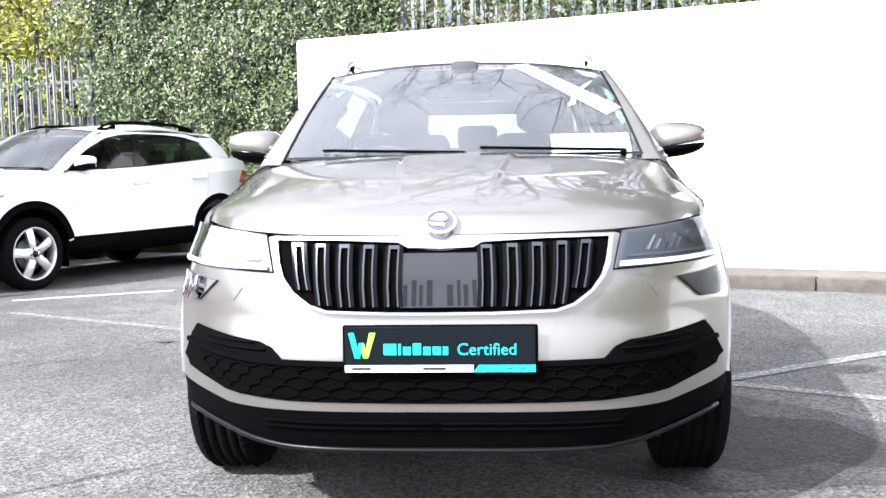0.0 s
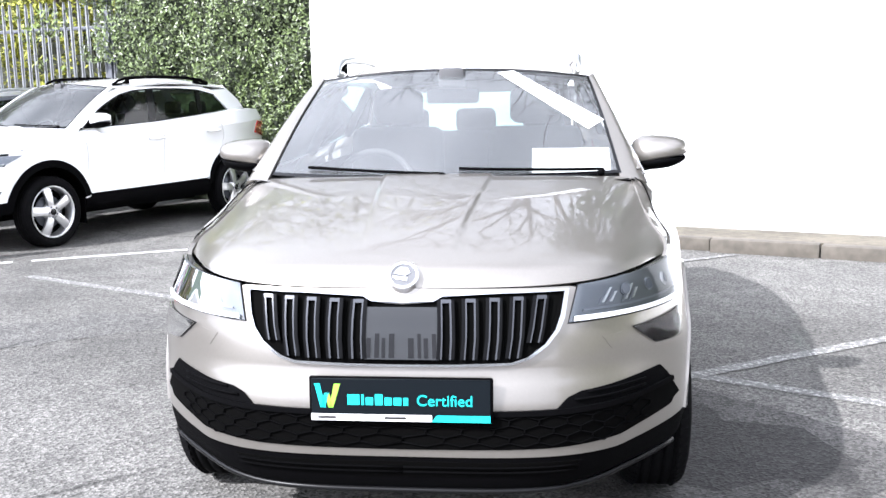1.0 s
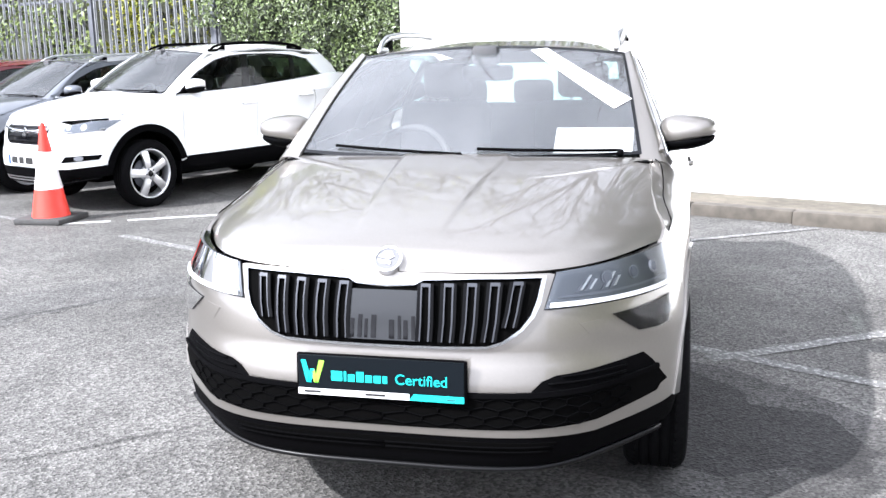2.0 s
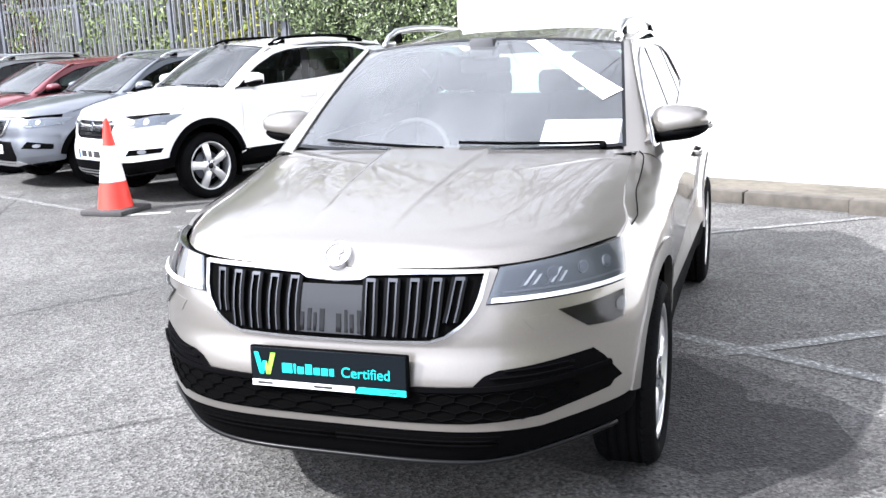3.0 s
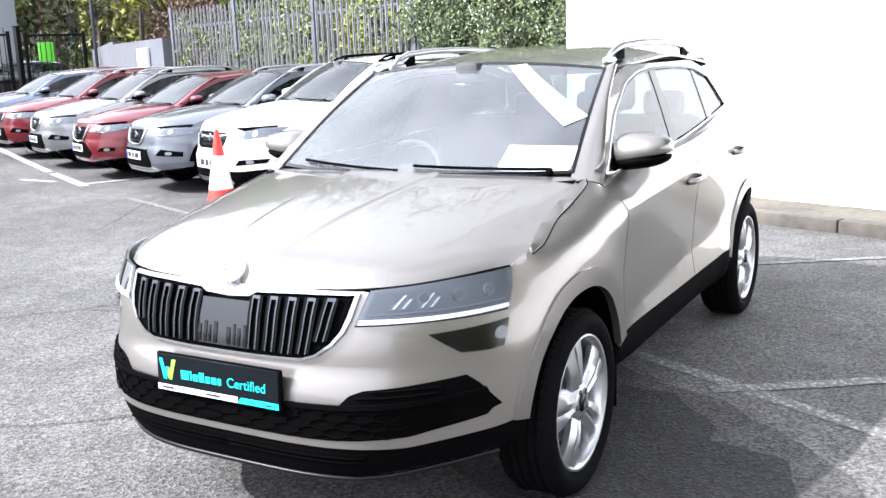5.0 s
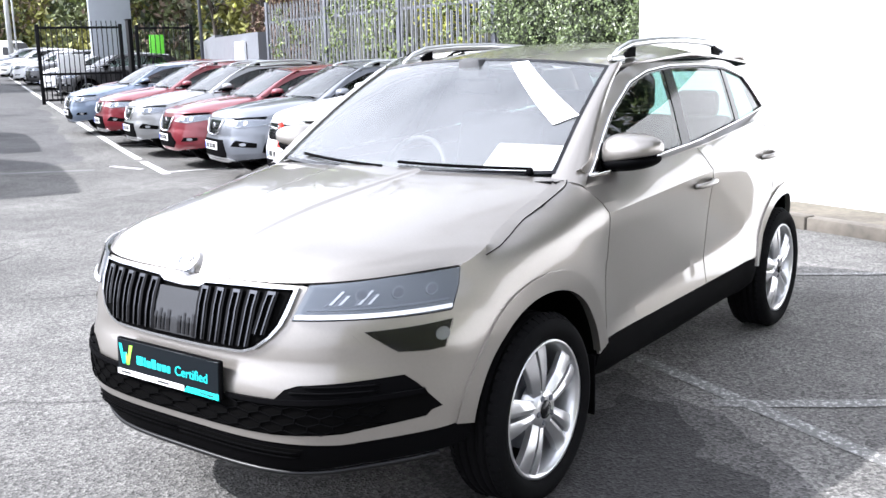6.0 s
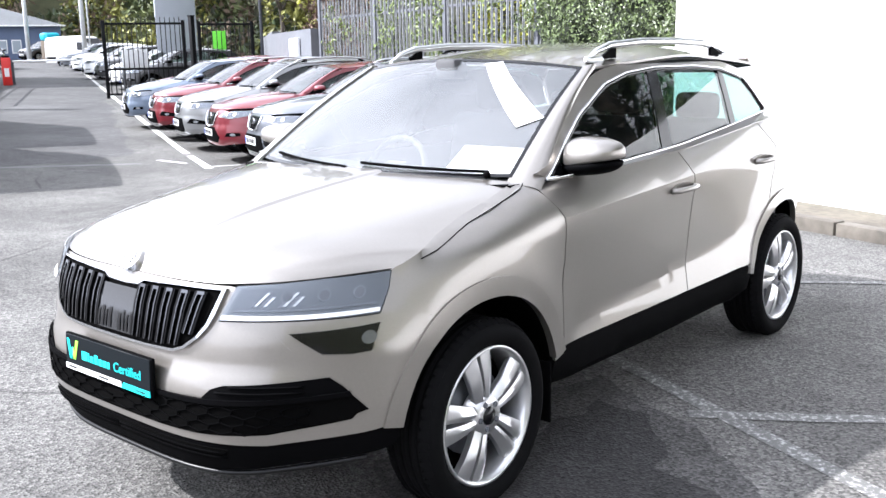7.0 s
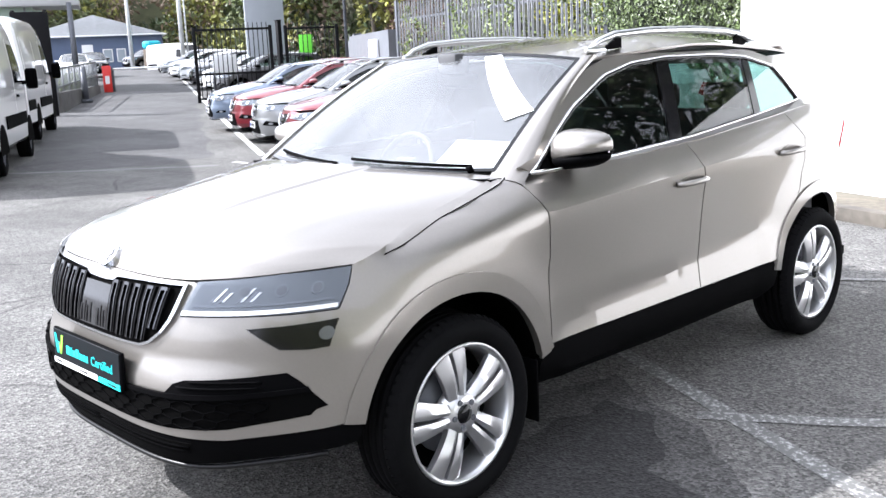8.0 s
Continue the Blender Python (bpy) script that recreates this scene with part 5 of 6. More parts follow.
# ivy over the fence: a deep uneven skin
random.seed(11)
FN = Vector((-0.33, -0.944, 0.0))
pts = []
for _ in range(66000):
    t = random.uniform(-9.0, 0.55)
    h = random.uniform(0.2, 4.6)
    lim = 4.3 + 0.5 * noise.noise(Vector((t * 0.9, 0, 3))) if t > -4.9 else 3.15 + 0.3 * noise.noise(Vector((t * 2.0, 5, 0)))
    left = 0.25 + 0.9 * noise.noise(Vector((h * 1.1, 7, 1))) + (0.25 if h < 1.6 else 0.0) - (0.55 if h < 1.9 else 0)
    if h > lim or t > left or t < -4.9 and random.random() < 0.55:
        continue
    bulge = 0.22 + 0.20 * noise.noise(Vector((t * 1.7, h * 1.7, 0))) + 0.08 * noise.noise(Vector((t * 6, h * 6, 2)))
    p = FA + FD * t
    pts.append(Vector((p.x, p.y, h)) + FN * (bulge - abs(random.gauss(0, 0.05))))
leaves("ivy_leaves", pts, 0.0265, LEAF, "dense green ivy climbing over the fence", "ivy", flat=FN)
# near-black green sheet that paints the shade deep between the leaves
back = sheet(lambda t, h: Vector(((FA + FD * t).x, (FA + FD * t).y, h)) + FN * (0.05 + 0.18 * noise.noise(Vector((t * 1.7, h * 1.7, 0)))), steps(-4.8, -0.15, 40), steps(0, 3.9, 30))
tagged(part("ivy_shade", back, mat("shaded ivy inside", (0.014, 0.02, 0.008), 0.9, var=0.5, scale=9)), "dark sheet painting the shade inside the ivy hedge", "ivy", "", "stuff")
# thin ivy strands on the open fence
pts = []
for _ in range(4600):
    t = random.choice((1.0, 1.45, 2.9, 3.6, 4.9, 5.3, 6.9, 7.7)) + random.gauss(0, 0.20)
    h = random.uniform(0.5, 2.7) ** 1.0
    if noise.noise(Vector((t * 2.2, h * 2.2, 4))) < 0.02:
        continue
    p = FA + FD * t
    pts.append(Vector((p.x, p.y, h)) + FN * random.uniform(-0.1, 0.06))
leaves("ivy_strands", pts, 0.04, LEAFM, "thin ivy strands grown through the fence", "ivy", flat=FN)


def bush(name, cx, cy, cz, rx, ry, rz, n, size, material, label, category="bush", seed=1):
    rng = random.Random(seed)
    pts = []
    while len(pts) < n:
        v = Vector((rng.gauss(0, 1), rng.gauss(0, 1), rng.gauss(0, 1))).normalized()
        r = rng.uniform(0.45, 1.0) ** 0.5 * (0.75 + 0.45 * noise.noise(v * 2.3 + Vector((seed, 0, 0))))
        if noise.noise(v * 4.1 + Vector((0, seed * 3, r * 2))) < -0.12:
            continue
        pts.append(Vector((cx + v.x * rx * r, cy + v.y * ry * r, max(0.15, cz + v.z * rz * r))))
    return leaves(name, pts, size, material, label, category, rng=rng)


def limb(bm, p, d, length, r, depth, rng, droop=0.0):
    n = 5
    pts, q, dd = [p], p.copy(), d.copy()
    for i in range(n):
        dd = (dd + Vector((rng.gauss(0, 0.13), rng.gauss(0, 0.13), rng.gauss(0, 0.10) + 0.03 - droop))).normalized()
        q = q + dd * length / n
        pts.append(q.copy())
    tube(pts, r, 6 if r > 0.03 else 4, bm, taper=[1 - 0.5 * i / n for i in range(n + 1)])
    if depth:
        for k in range(5 if depth > 1 else 6):
            i = rng.choice((2, 3, 4, 5, 5))
            side = Vector((rng.gauss(0, 1), rng.gauss(0, 1), rng.gauss(0.2, 0.6))).normalized()
            limb(bm, pts[i], (dd * 0.75 + side * 0.75).normalized(), length * rng.uniform(0.55, 0.75), r * 0.5, depth - 1, rng, droop + 0.01)


def bare_tree(x, y, h, seed, label, crown=None, lean=(0, 0)):
    rng = random.Random(seed)
    t = thing("tree", label, "tree", "trees behind the wall", m=Matrix.Translation((x, y, rise(x))))
    bm = bmesh.new()
    limb(bm, Vector((0, 0, -0.2)), Vector((lean[0], lean[1], 1)).normalized(), h * 0.45, h * 0.017, 0, rng)
    part("trunk", bm, TWIG, t)
    top = Vector((lean[0], lean[1], 1)).normalized() * h * 0.4
    bm = bmesh.new()
    for k in range(7):
        a = 2 * math.pi * k / 7 + rng.uniform(-0.3, 0.3)
        limb(bm, top * rng.uniform(0.55, 1.05), Vector((math.cos(a) * 0.8, math.sin(a) * 0.8, rng.uniform(0.5, 1.2))).normalized(), h * 0.30, h * 0.0048, 2 if crown is None else 3, rng)
    part("crown", bm, TWIG, t, deg=80)
    if crown:
        mt, n, size = crown
        pts = []
        for k in range(n):
            a, r = rng.uniform(0, 6.28), h * 0.30 * rng.random() ** 0.5
            z = h * rng.uniform(0.35, 1.0)
            q = Vector((math.cos(a) * r, math.sin(a) * r, z))
            if noise.noise(q * 0.7 + Vector((seed, 0, 0))) > -0.05:
                pts.append(q)
        leaves("foliage", pts, size, mt, "", "", parent=t, rng=rng)
    return t


bare_tree(0.5, 13.5, 17, 3, "tall bare tree behind the white wall", lean=(0.0, -0.08))
bare_tree(6.5, 11.5, 16, 5, "tall bare tree behind the white wall", lean=(-0.05, -0.05))
bare_tree(-5.0, 16.5, 14, 8, "tree with fresh yellow green leaves behind the fence", (LEAFY, 2600, 0.10))
bare_tree(-11.0, 19.5, 13, 9, "tree with fresh yellow green leaves behind the fence", (LEAFY, 2600, 0.11))
bare_tree(4.6, 10.4, 10, 31, "dark evergreen tree behind the white wall", (LEAFD, 9000, 0.13))
bare_tree(8.2, 9.2, 9, 33, "dark evergreen tree behind the white wall", (LEAFD, 9000, 0.13))
bare_tree(14.0, 9.5, 13, 12, "leafy green tree behind the white wall", (LEAFM, 5200, 0.12))
bare_tree(10.0, 12.0, 12, 14, "dark evergreen tree behind the white wall", (LEAFD, 5200, 0.12))
bush("bush", -7.6, 13.2, 2.4, 1.7, 1.0, 2.2, 5200, 0.05, LEAFY, "bush with bright yellow green spring leaves", seed=21)
bush("bush", -10.2, 14.6, 1.9, 2.2, 1.0, 1.8, 4200, 0.05, LEAFM, "green bush behind the steel fence", seed=22)
bush("bush", -13.0, 15.6, 1.8, 1.6, 1.0, 1.7, 2800, 0.05, LEAFM, "green bush behind the steel fence", seed=23)
bush("bush", -4.2, 12.2, 3.9, 1.6, 1.0, 1.6, 3600, 0.05, LEAFM, "green bush behind the steel fence", seed=24)
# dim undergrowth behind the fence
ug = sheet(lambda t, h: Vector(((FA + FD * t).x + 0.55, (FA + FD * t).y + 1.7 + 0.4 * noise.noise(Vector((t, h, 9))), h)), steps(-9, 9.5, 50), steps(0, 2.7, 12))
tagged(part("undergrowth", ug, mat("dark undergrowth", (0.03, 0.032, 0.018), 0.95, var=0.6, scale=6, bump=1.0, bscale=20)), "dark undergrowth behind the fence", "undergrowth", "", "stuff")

# ---- gate, grey wall, cabinet ----
GREY = mat("grey rendered wall", (0.115, 0.12, 0.132), 0.85, var=0.12, scale=6, bump=0.3, bscale=40)


def wall_between(name, a, b, h, thick, material, label):
    a, b = Vector(a), Vector(b)
    d = (b - a).normalized()
    n = Vector((-d.y, d.x)) * thick / 2
    zb = min(rise(a.x), rise(b.x)) - 0.1
    bm = prism([tuple(a - n), tuple(b - n), tuple(b + n), tuple(a + n)], zb, max(rise(a.x), rise(b.x)) + h)
    return tagged(part(name, bm, material), label, "wall", "", "structure")


wall_between("wall_grey", (-13.75, 13.5), (-18.3, 16.0), 2.05, 0.22, GREY, "plain grey rendered wall beside the gate")
wall_between("wall_grey_back", (-18.45, 16.3), (-27.0, 22.9), 1.9, 0.22, GREY, "plain grey rendered wall behind the gate")
cab = thing("meter_cabinet", "white meter cabinet door set on the grey wall", "cabinet", m=Matrix.Translation((-15.15, 14.08, rise(-15) + 0.2)) @ Matrix.Rotation(math.atan2(-2.5, 4.55), 4, "Z"))
part("cabinet_body", box(0.85, 0.08, 1.75, bev=0.01), PRINTW, cab)
part("cabinet_door", box(0.75, 0.02, 1.62, 0, -0.045, 0.06, bev=0.006), PRINTW, cab)


def gate_leaf(a, b, h, label):
    a, b = Vector(a), Vector(b)
    d, ln = (b - a).normalized(), (b - a).length
    g = thing("gate", label, "gate", "yard gates", m=Matrix.Translation((a.x, a.y, rise(a.x))) @ Matrix.Rotation(math.atan2(d.y, d.x), 4, "Z"))
    for x in (0.04, ln - 0.04):
        part("gate_post", box(0.11, 0.09, h, x, 0, 0.06, 0.004), BLACKSTEEL, g)
    for z in (0.15, 0.95, h - 0.08):
        part("gate_rail", box(ln - 0.1, 0.05, 0.07, ln / 2, 0, z, 0.004), BLACKSTEEL, g)
    n = int(ln / 0.145)
    for i in range(1, n):
        part("gate_bar", tube([(ln * i / n, 0, 0.15), (ln * i / n, 0, h + 0.16)], 0.017, 6, taper=[1, 0.8]), BLACKSTEEL, g)
    return g


gate_leaf((-24.4, 17.43), (-25.5, 15.1), 2.46, "open black steel bar gate")
gate_leaf((-24.6, 18.1), (-23.75, 19.75), 2.44, "black steel bar gate beside the grey wall")
gp = thing("gate_pillar", "thick black steel gate pillar", "post", m=Matrix.Translation((-24.65, 17.9, rise(-24.65))))
part("pillar_shaft", box(0.15, 0.15, 2.65, bev=0.01), BLACKSTEEL, gp)
part("pillar_cap", box(0.18, 0.18, 0.04, 0, 0, 2.65, 0.008), BLACKSTEEL, gp)
# ---- the row of parked cars ----
HEADLAMP = mat("lamp bowl", (0.26, 0.27, 0.29), 0.3, 0.6)
PLATEW = mat("white number plate", (0.72, 0.72, 0.70), 0.4)
PLATEB = mat("blue plate band", (0.03, 0.08, 0.4), 0.4)


def make_face(lamp, grille, intake, fogs, frame=None, vee=False, skid=None):
    """Front face of a parked car from its outlines in x, z."""
    def face(c, sf, sg, paint):
        hl = front_s(lamp)
        hp = part("headlight", laid(hl, 0.06, sf, 0.004, 0.02), HEADLAMP, c, "clear headlamp")
        part("lens", laid(hl, 0.06, sf, 0.014, 0.002), LENS, hp)
        cx, cz = sum(p[0] for p in lamp) / len(lamp), sum(p[1] for p in lamp) / len(lamp)
        for dx, r in ((0.05, 0.030), (-0.05, 0.026)):
            ring = [(s_of_x(cx + dx) + r * math.cos(a), cz + r * math.sin(a)) for a in steps(0, 2 * math.pi, 16)[:-1]]
            part("projector", laid(ring, 0.04, sf, 0.008, 0.004), CHROME, hp)
        bot = [p for p in lamp if p[1] < cz]
        part("daytime_lamp", tube([sf(s_of_x(x, z), z + 0.008, 0.012) for x, z in sorted(bot)], 0.006, 5), PRINTW, hp)
        g = part("main_grille", laid([(0.0, grille[0][1])] + front_s(grille) + [(0.0, grille[-1][1])], 0.05, sf, 0.006, 0.008), GLOSS, c)
        for k in range(4):
            z = grille[0][1] + (grille[-1][1] - grille[0][1]) * (k + 0.5) / 4
            w = min(x for x, zz in grille) * 0.96
            part("grille_bar", tube([sf(s, z, 0.010) for s in steps(0, s_of_x(w), 6)], 0.005, 5), SATIN if k == 1 and not vee else BLACK, g)
        if frame:
            part("grille_frame", tube([sf(s_of_x(x, z), z, 0.014) for x, z in frame], 0.013, 6), CHROME, g)
        part("lower_intake", laid([(0.0, intake[0][1])] + front_s(intake) + [(0.0, intake[-1][1])], 0.06, sf, 0.003, 0.006), BLACK, c)
        for f in fogs:
            fo = part("fog_recess", laid(front_s(f), 0.05, sf, 0.004, 0.006), BLACK, c)
            fx, fz = sum(p[0] for p in f) / len(f), sum(p[1] for p in f) / len(f)
            part("fog_lamp", laid([(s_of_x(fx) + 0.05 * math.cos(a), fz + 0.022 * math.sin(a)) for a in steps(0, 2 * math.pi, 14)[:-1]], 0.04, sf, 0.010, 0.006), HEADLAMP, fo)
        if skid:
            part("skid_strip", laid([(0.0, skid[0][1])] + front_s(skid) + [(0.0, skid[-1][1])], 0.06, sf, 0.006, 0.01), SATIN, c)
        if sg > 0:
            pl = part("number_plate", box(0.52, 0.012, 0.112, 0, -0.014, 0.455, 0.004), PLATEW, c, "white number plate with dark bars")
            part("plate_bar", box(0.04, 0.002, 0.10, -0.235, -0.021, 0.461), PLATEB, pl)
            for x, w in ((-0.19, 0.11), (-0.05, 0.09), (0.07, 0.14)):
                part("plate_bar", box(w, 0.002, 0.066, x + w / 2, -0.021, 0.478), PRINTK, pl)
            part("badge", lathe([(0.0, 0.052), (0.012, 0.050), (0.012, 0.036), (0.006, 0.0)], 24), CHROME, c, m=Matrix.Translation((0, 0.045, 0.775)) @ Matrix.Rotation(radians(-90), 4, "Z"))
    return face


MOK = make_face([(0.46, 0.80), (0.60, 0.772), (0.80, 0.80), (0.845, 0.885), (0.74, 0.885), (0.50, 0.83)], [(0.36, 0.845), (0.40, 0.80), (0.36, 0.70), (0.30, 0.665)],
                [(0.45, 0.44), (0.50, 0.40), (0.45, 0.32)], [[(0.58, 0.50), (0.80, 0.525), (0.81, 0.57), (0.62, 0.56)]], [(0.0, 0.785), (0.2, 0.79), (0.41, 0.815)], skid=[(0.5, 0.345), (0.55, 0.31), (0.5, 0.285)])
QAS = make_face([(0.42, 0.80), (0.62, 0.765), (0.82, 0.79), (0.845, 0.865), (0.70, 0.875), (0.45, 0.845)], [(0.30, 0.85), (0.24, 0.70), (0.20, 0.66)],
                [(0.42, 0.60), (0.50, 0.42), (0.46, 0.33)], [[(0.58, 0.52), (0.80, 0.50), (0.80, 0.56), (0.64, 0.60)]], [(0.32, 0.86), (0.25, 0.70), (0.15, 0.66), (0.0, 0.655)], vee=True, skid=[(0.5, 0.36), (0.62, 0.33), (0.5, 0.30)])
LEF = make_face([(0.44, 0.77), (0.66, 0.745), (0.82, 0.80), (0.83, 0.875), (0.66, 0.86), (0.46, 0.82)], [(0.34, 0.83), (0.30, 0.72), (0.24, 0.63)],
                [(0.34, 0.60), (0.52, 0.45), (0.44, 0.36)], [[(0.62, 0.46), (0.78, 0.47), (0.78, 0.52), (0.66, 0.52)]], [(0.36, 0.84), (0.31, 0.72), (0.24, 0.63), (0.0, 0.60)], vee=True)

WHITEP = paint_mat("white car paint", (0.78, 0.78, 0.78), 0.0, 0.35)
GREYP = paint_mat("blue grey metallic paint", (0.13, 0.14, 0.16), 0.5)
REDP = paint_mat("deep red metallic paint", (0.135, 0.005, 0.012), 0.3)
SILVERP = paint_mat("silver metallic paint", (0.25, 0.255, 0.26), 0.6)
BLUEP = paint_mat("light steel blue metallic paint", (0.13, 0.165, 0.225), 0.5)
BLACKP = paint_mat("black car paint", (0.012, 0.012, 0.014), 0.0)

FIRST = Vector((-5.42, 5.72))
ROWCARS = [
    (0, WHITEP, MOK, (0.967, 0.976, 1.02), {"flare": BLACK, "rails": BLACK, "wheels": "five", "window_trim": BLACK, "clad": 0.44}, "white crossover car with black arches parked in a bay"),
    (1, GREYP, QAS, (0.98, 1.0, 0.955), {"flare": BLACK, "rails": SATIN, "wheels": "five"}, "blue grey crossover car parked nose out"),
    (2, REDP, LEF, (0.97, 1.0, 0.93), {"wheels": "five", "window_trim": BLACK}, "deep red hatchback car parked nose out"),
    (3, SILVERP, QAS, (0.985, 1.0, 0.965), {"rails": SATIN, "wheels": "five"}, "silver crossover car parked nose out"),
    (4, REDP, QAS, (0.98, 1.0, 0.955), {"rails": SATIN, "wheels": "five"}, "deep red crossover car parked nose out"),
    (6.35, REDP, LEF, (0.97, 1.0, 0.93), {"wheels": "five"}, "dark red hatchback car parked nose out by the gate"),
    (5.3, BLUEP, LEF, (0.97, 1.0, 0.93), {"wheels": "five"}, "light blue hatchback car parked nose out"),
    (7.5, BLACKP, QAS, (0.98, 1.0, 0.97), {"wheels": "five"}, "black car parked beyond the gate"),
    (8.6, WHITEP, LEF, (0.95, 0.95, 0.95), {"wheels": "five"}, "small white car parked beyond the gate"),
    (9.9, BLACKP, QAS, (1.0, 1.0, 1.0), {"wheels": "five"}, "black crossover car parked along the lane"),
    (11.4, WHITEP, LEF, (0.97, 1.0, 0.95), {"wheels": "five"}, "white car parked along the lane"),
    (13.1, WHITEP, QAS, (0.98, 1.0, 0.98), {"wheels": "five"}, "white car parked along the lane"),
    (14.8, GREYP, QAS, (0.98, 1.0, 0.98), {"wheels": "five"}, "dark grey crossover car parked along the lane"),
]
for k, paint, face, sc, extra, label in ROWCARS:
    p = FIRST + Vector((-0.93, 0.37)) * 2.2 * k if k < 7 else Vector((-27.3, 16.75)) + Vector((-0.914, 0.405)) * 2.35 * (k - 7.5) * 1.45
    p = p + BACK * 0.9 if k == 6.35 else p
    spec = {"face": face, "inner": k < 6, "valance": BLACK if face is MOK else paint, **extra}
    m = Matrix.Translation((p.x, p.y, rise(p.x))) @ Matrix.Rotation(radians(-24.5), 4, "Z") @ Matrix.Diagonal((*sc, 1))
    car("parked_car", m, paint, label, spec, "parked cars in the row")

# ---- traffic cone ----
CONER = mat("orange red cone plastic", (0.80, 0.05, 0.032), 0.45, var=0.12, scale=12)
CONEW = mat("white reflective sleeve", (0.82, 0.78, 0.78), 0.35)
cone = thing("traffic_cone", "orange and white traffic cone on a black rubber base", "cone", m=Matrix.Translation((-4.84, 5.26, 0.0)) @ Matrix.Diagonal((1.05, 1.05, 1.18, 1)))
bs = box(0.46, 0.46, 0.045, bev=0.012)
part("cone_base", bs, mat("grey cone rubber", (0.045, 0.044, 0.043), 0.8, var=0.3, scale=20), cone)


def cone_ring(z0, z1, r0, r1):
    bm = lathe([(z0, r0 - 0.012), (z0, r0), (z1, r1), (z1, max(0.001, r1 - 0.012))], 32)
    bmesh.ops.transform(bm, matrix=Matrix.Rotation(radians(-90), 4, "Y"), verts=bm.verts)
    return bm


part("cone_body", cone_ring(0.045, 0.27, 0.165, 0.118), CONER, cone)
part("sleeve", cone_ring(0.265, 0.56, 0.121, 0.063), CONEW, cone, "white reflective sleeve")
part("cone_top", cone_ring(0.555, 0.76, 0.062, 0.024), CONER, cone)
part("cone_tip", cone_ring(0.76, 0.785, 0.024, 0.016), CONER, cone)
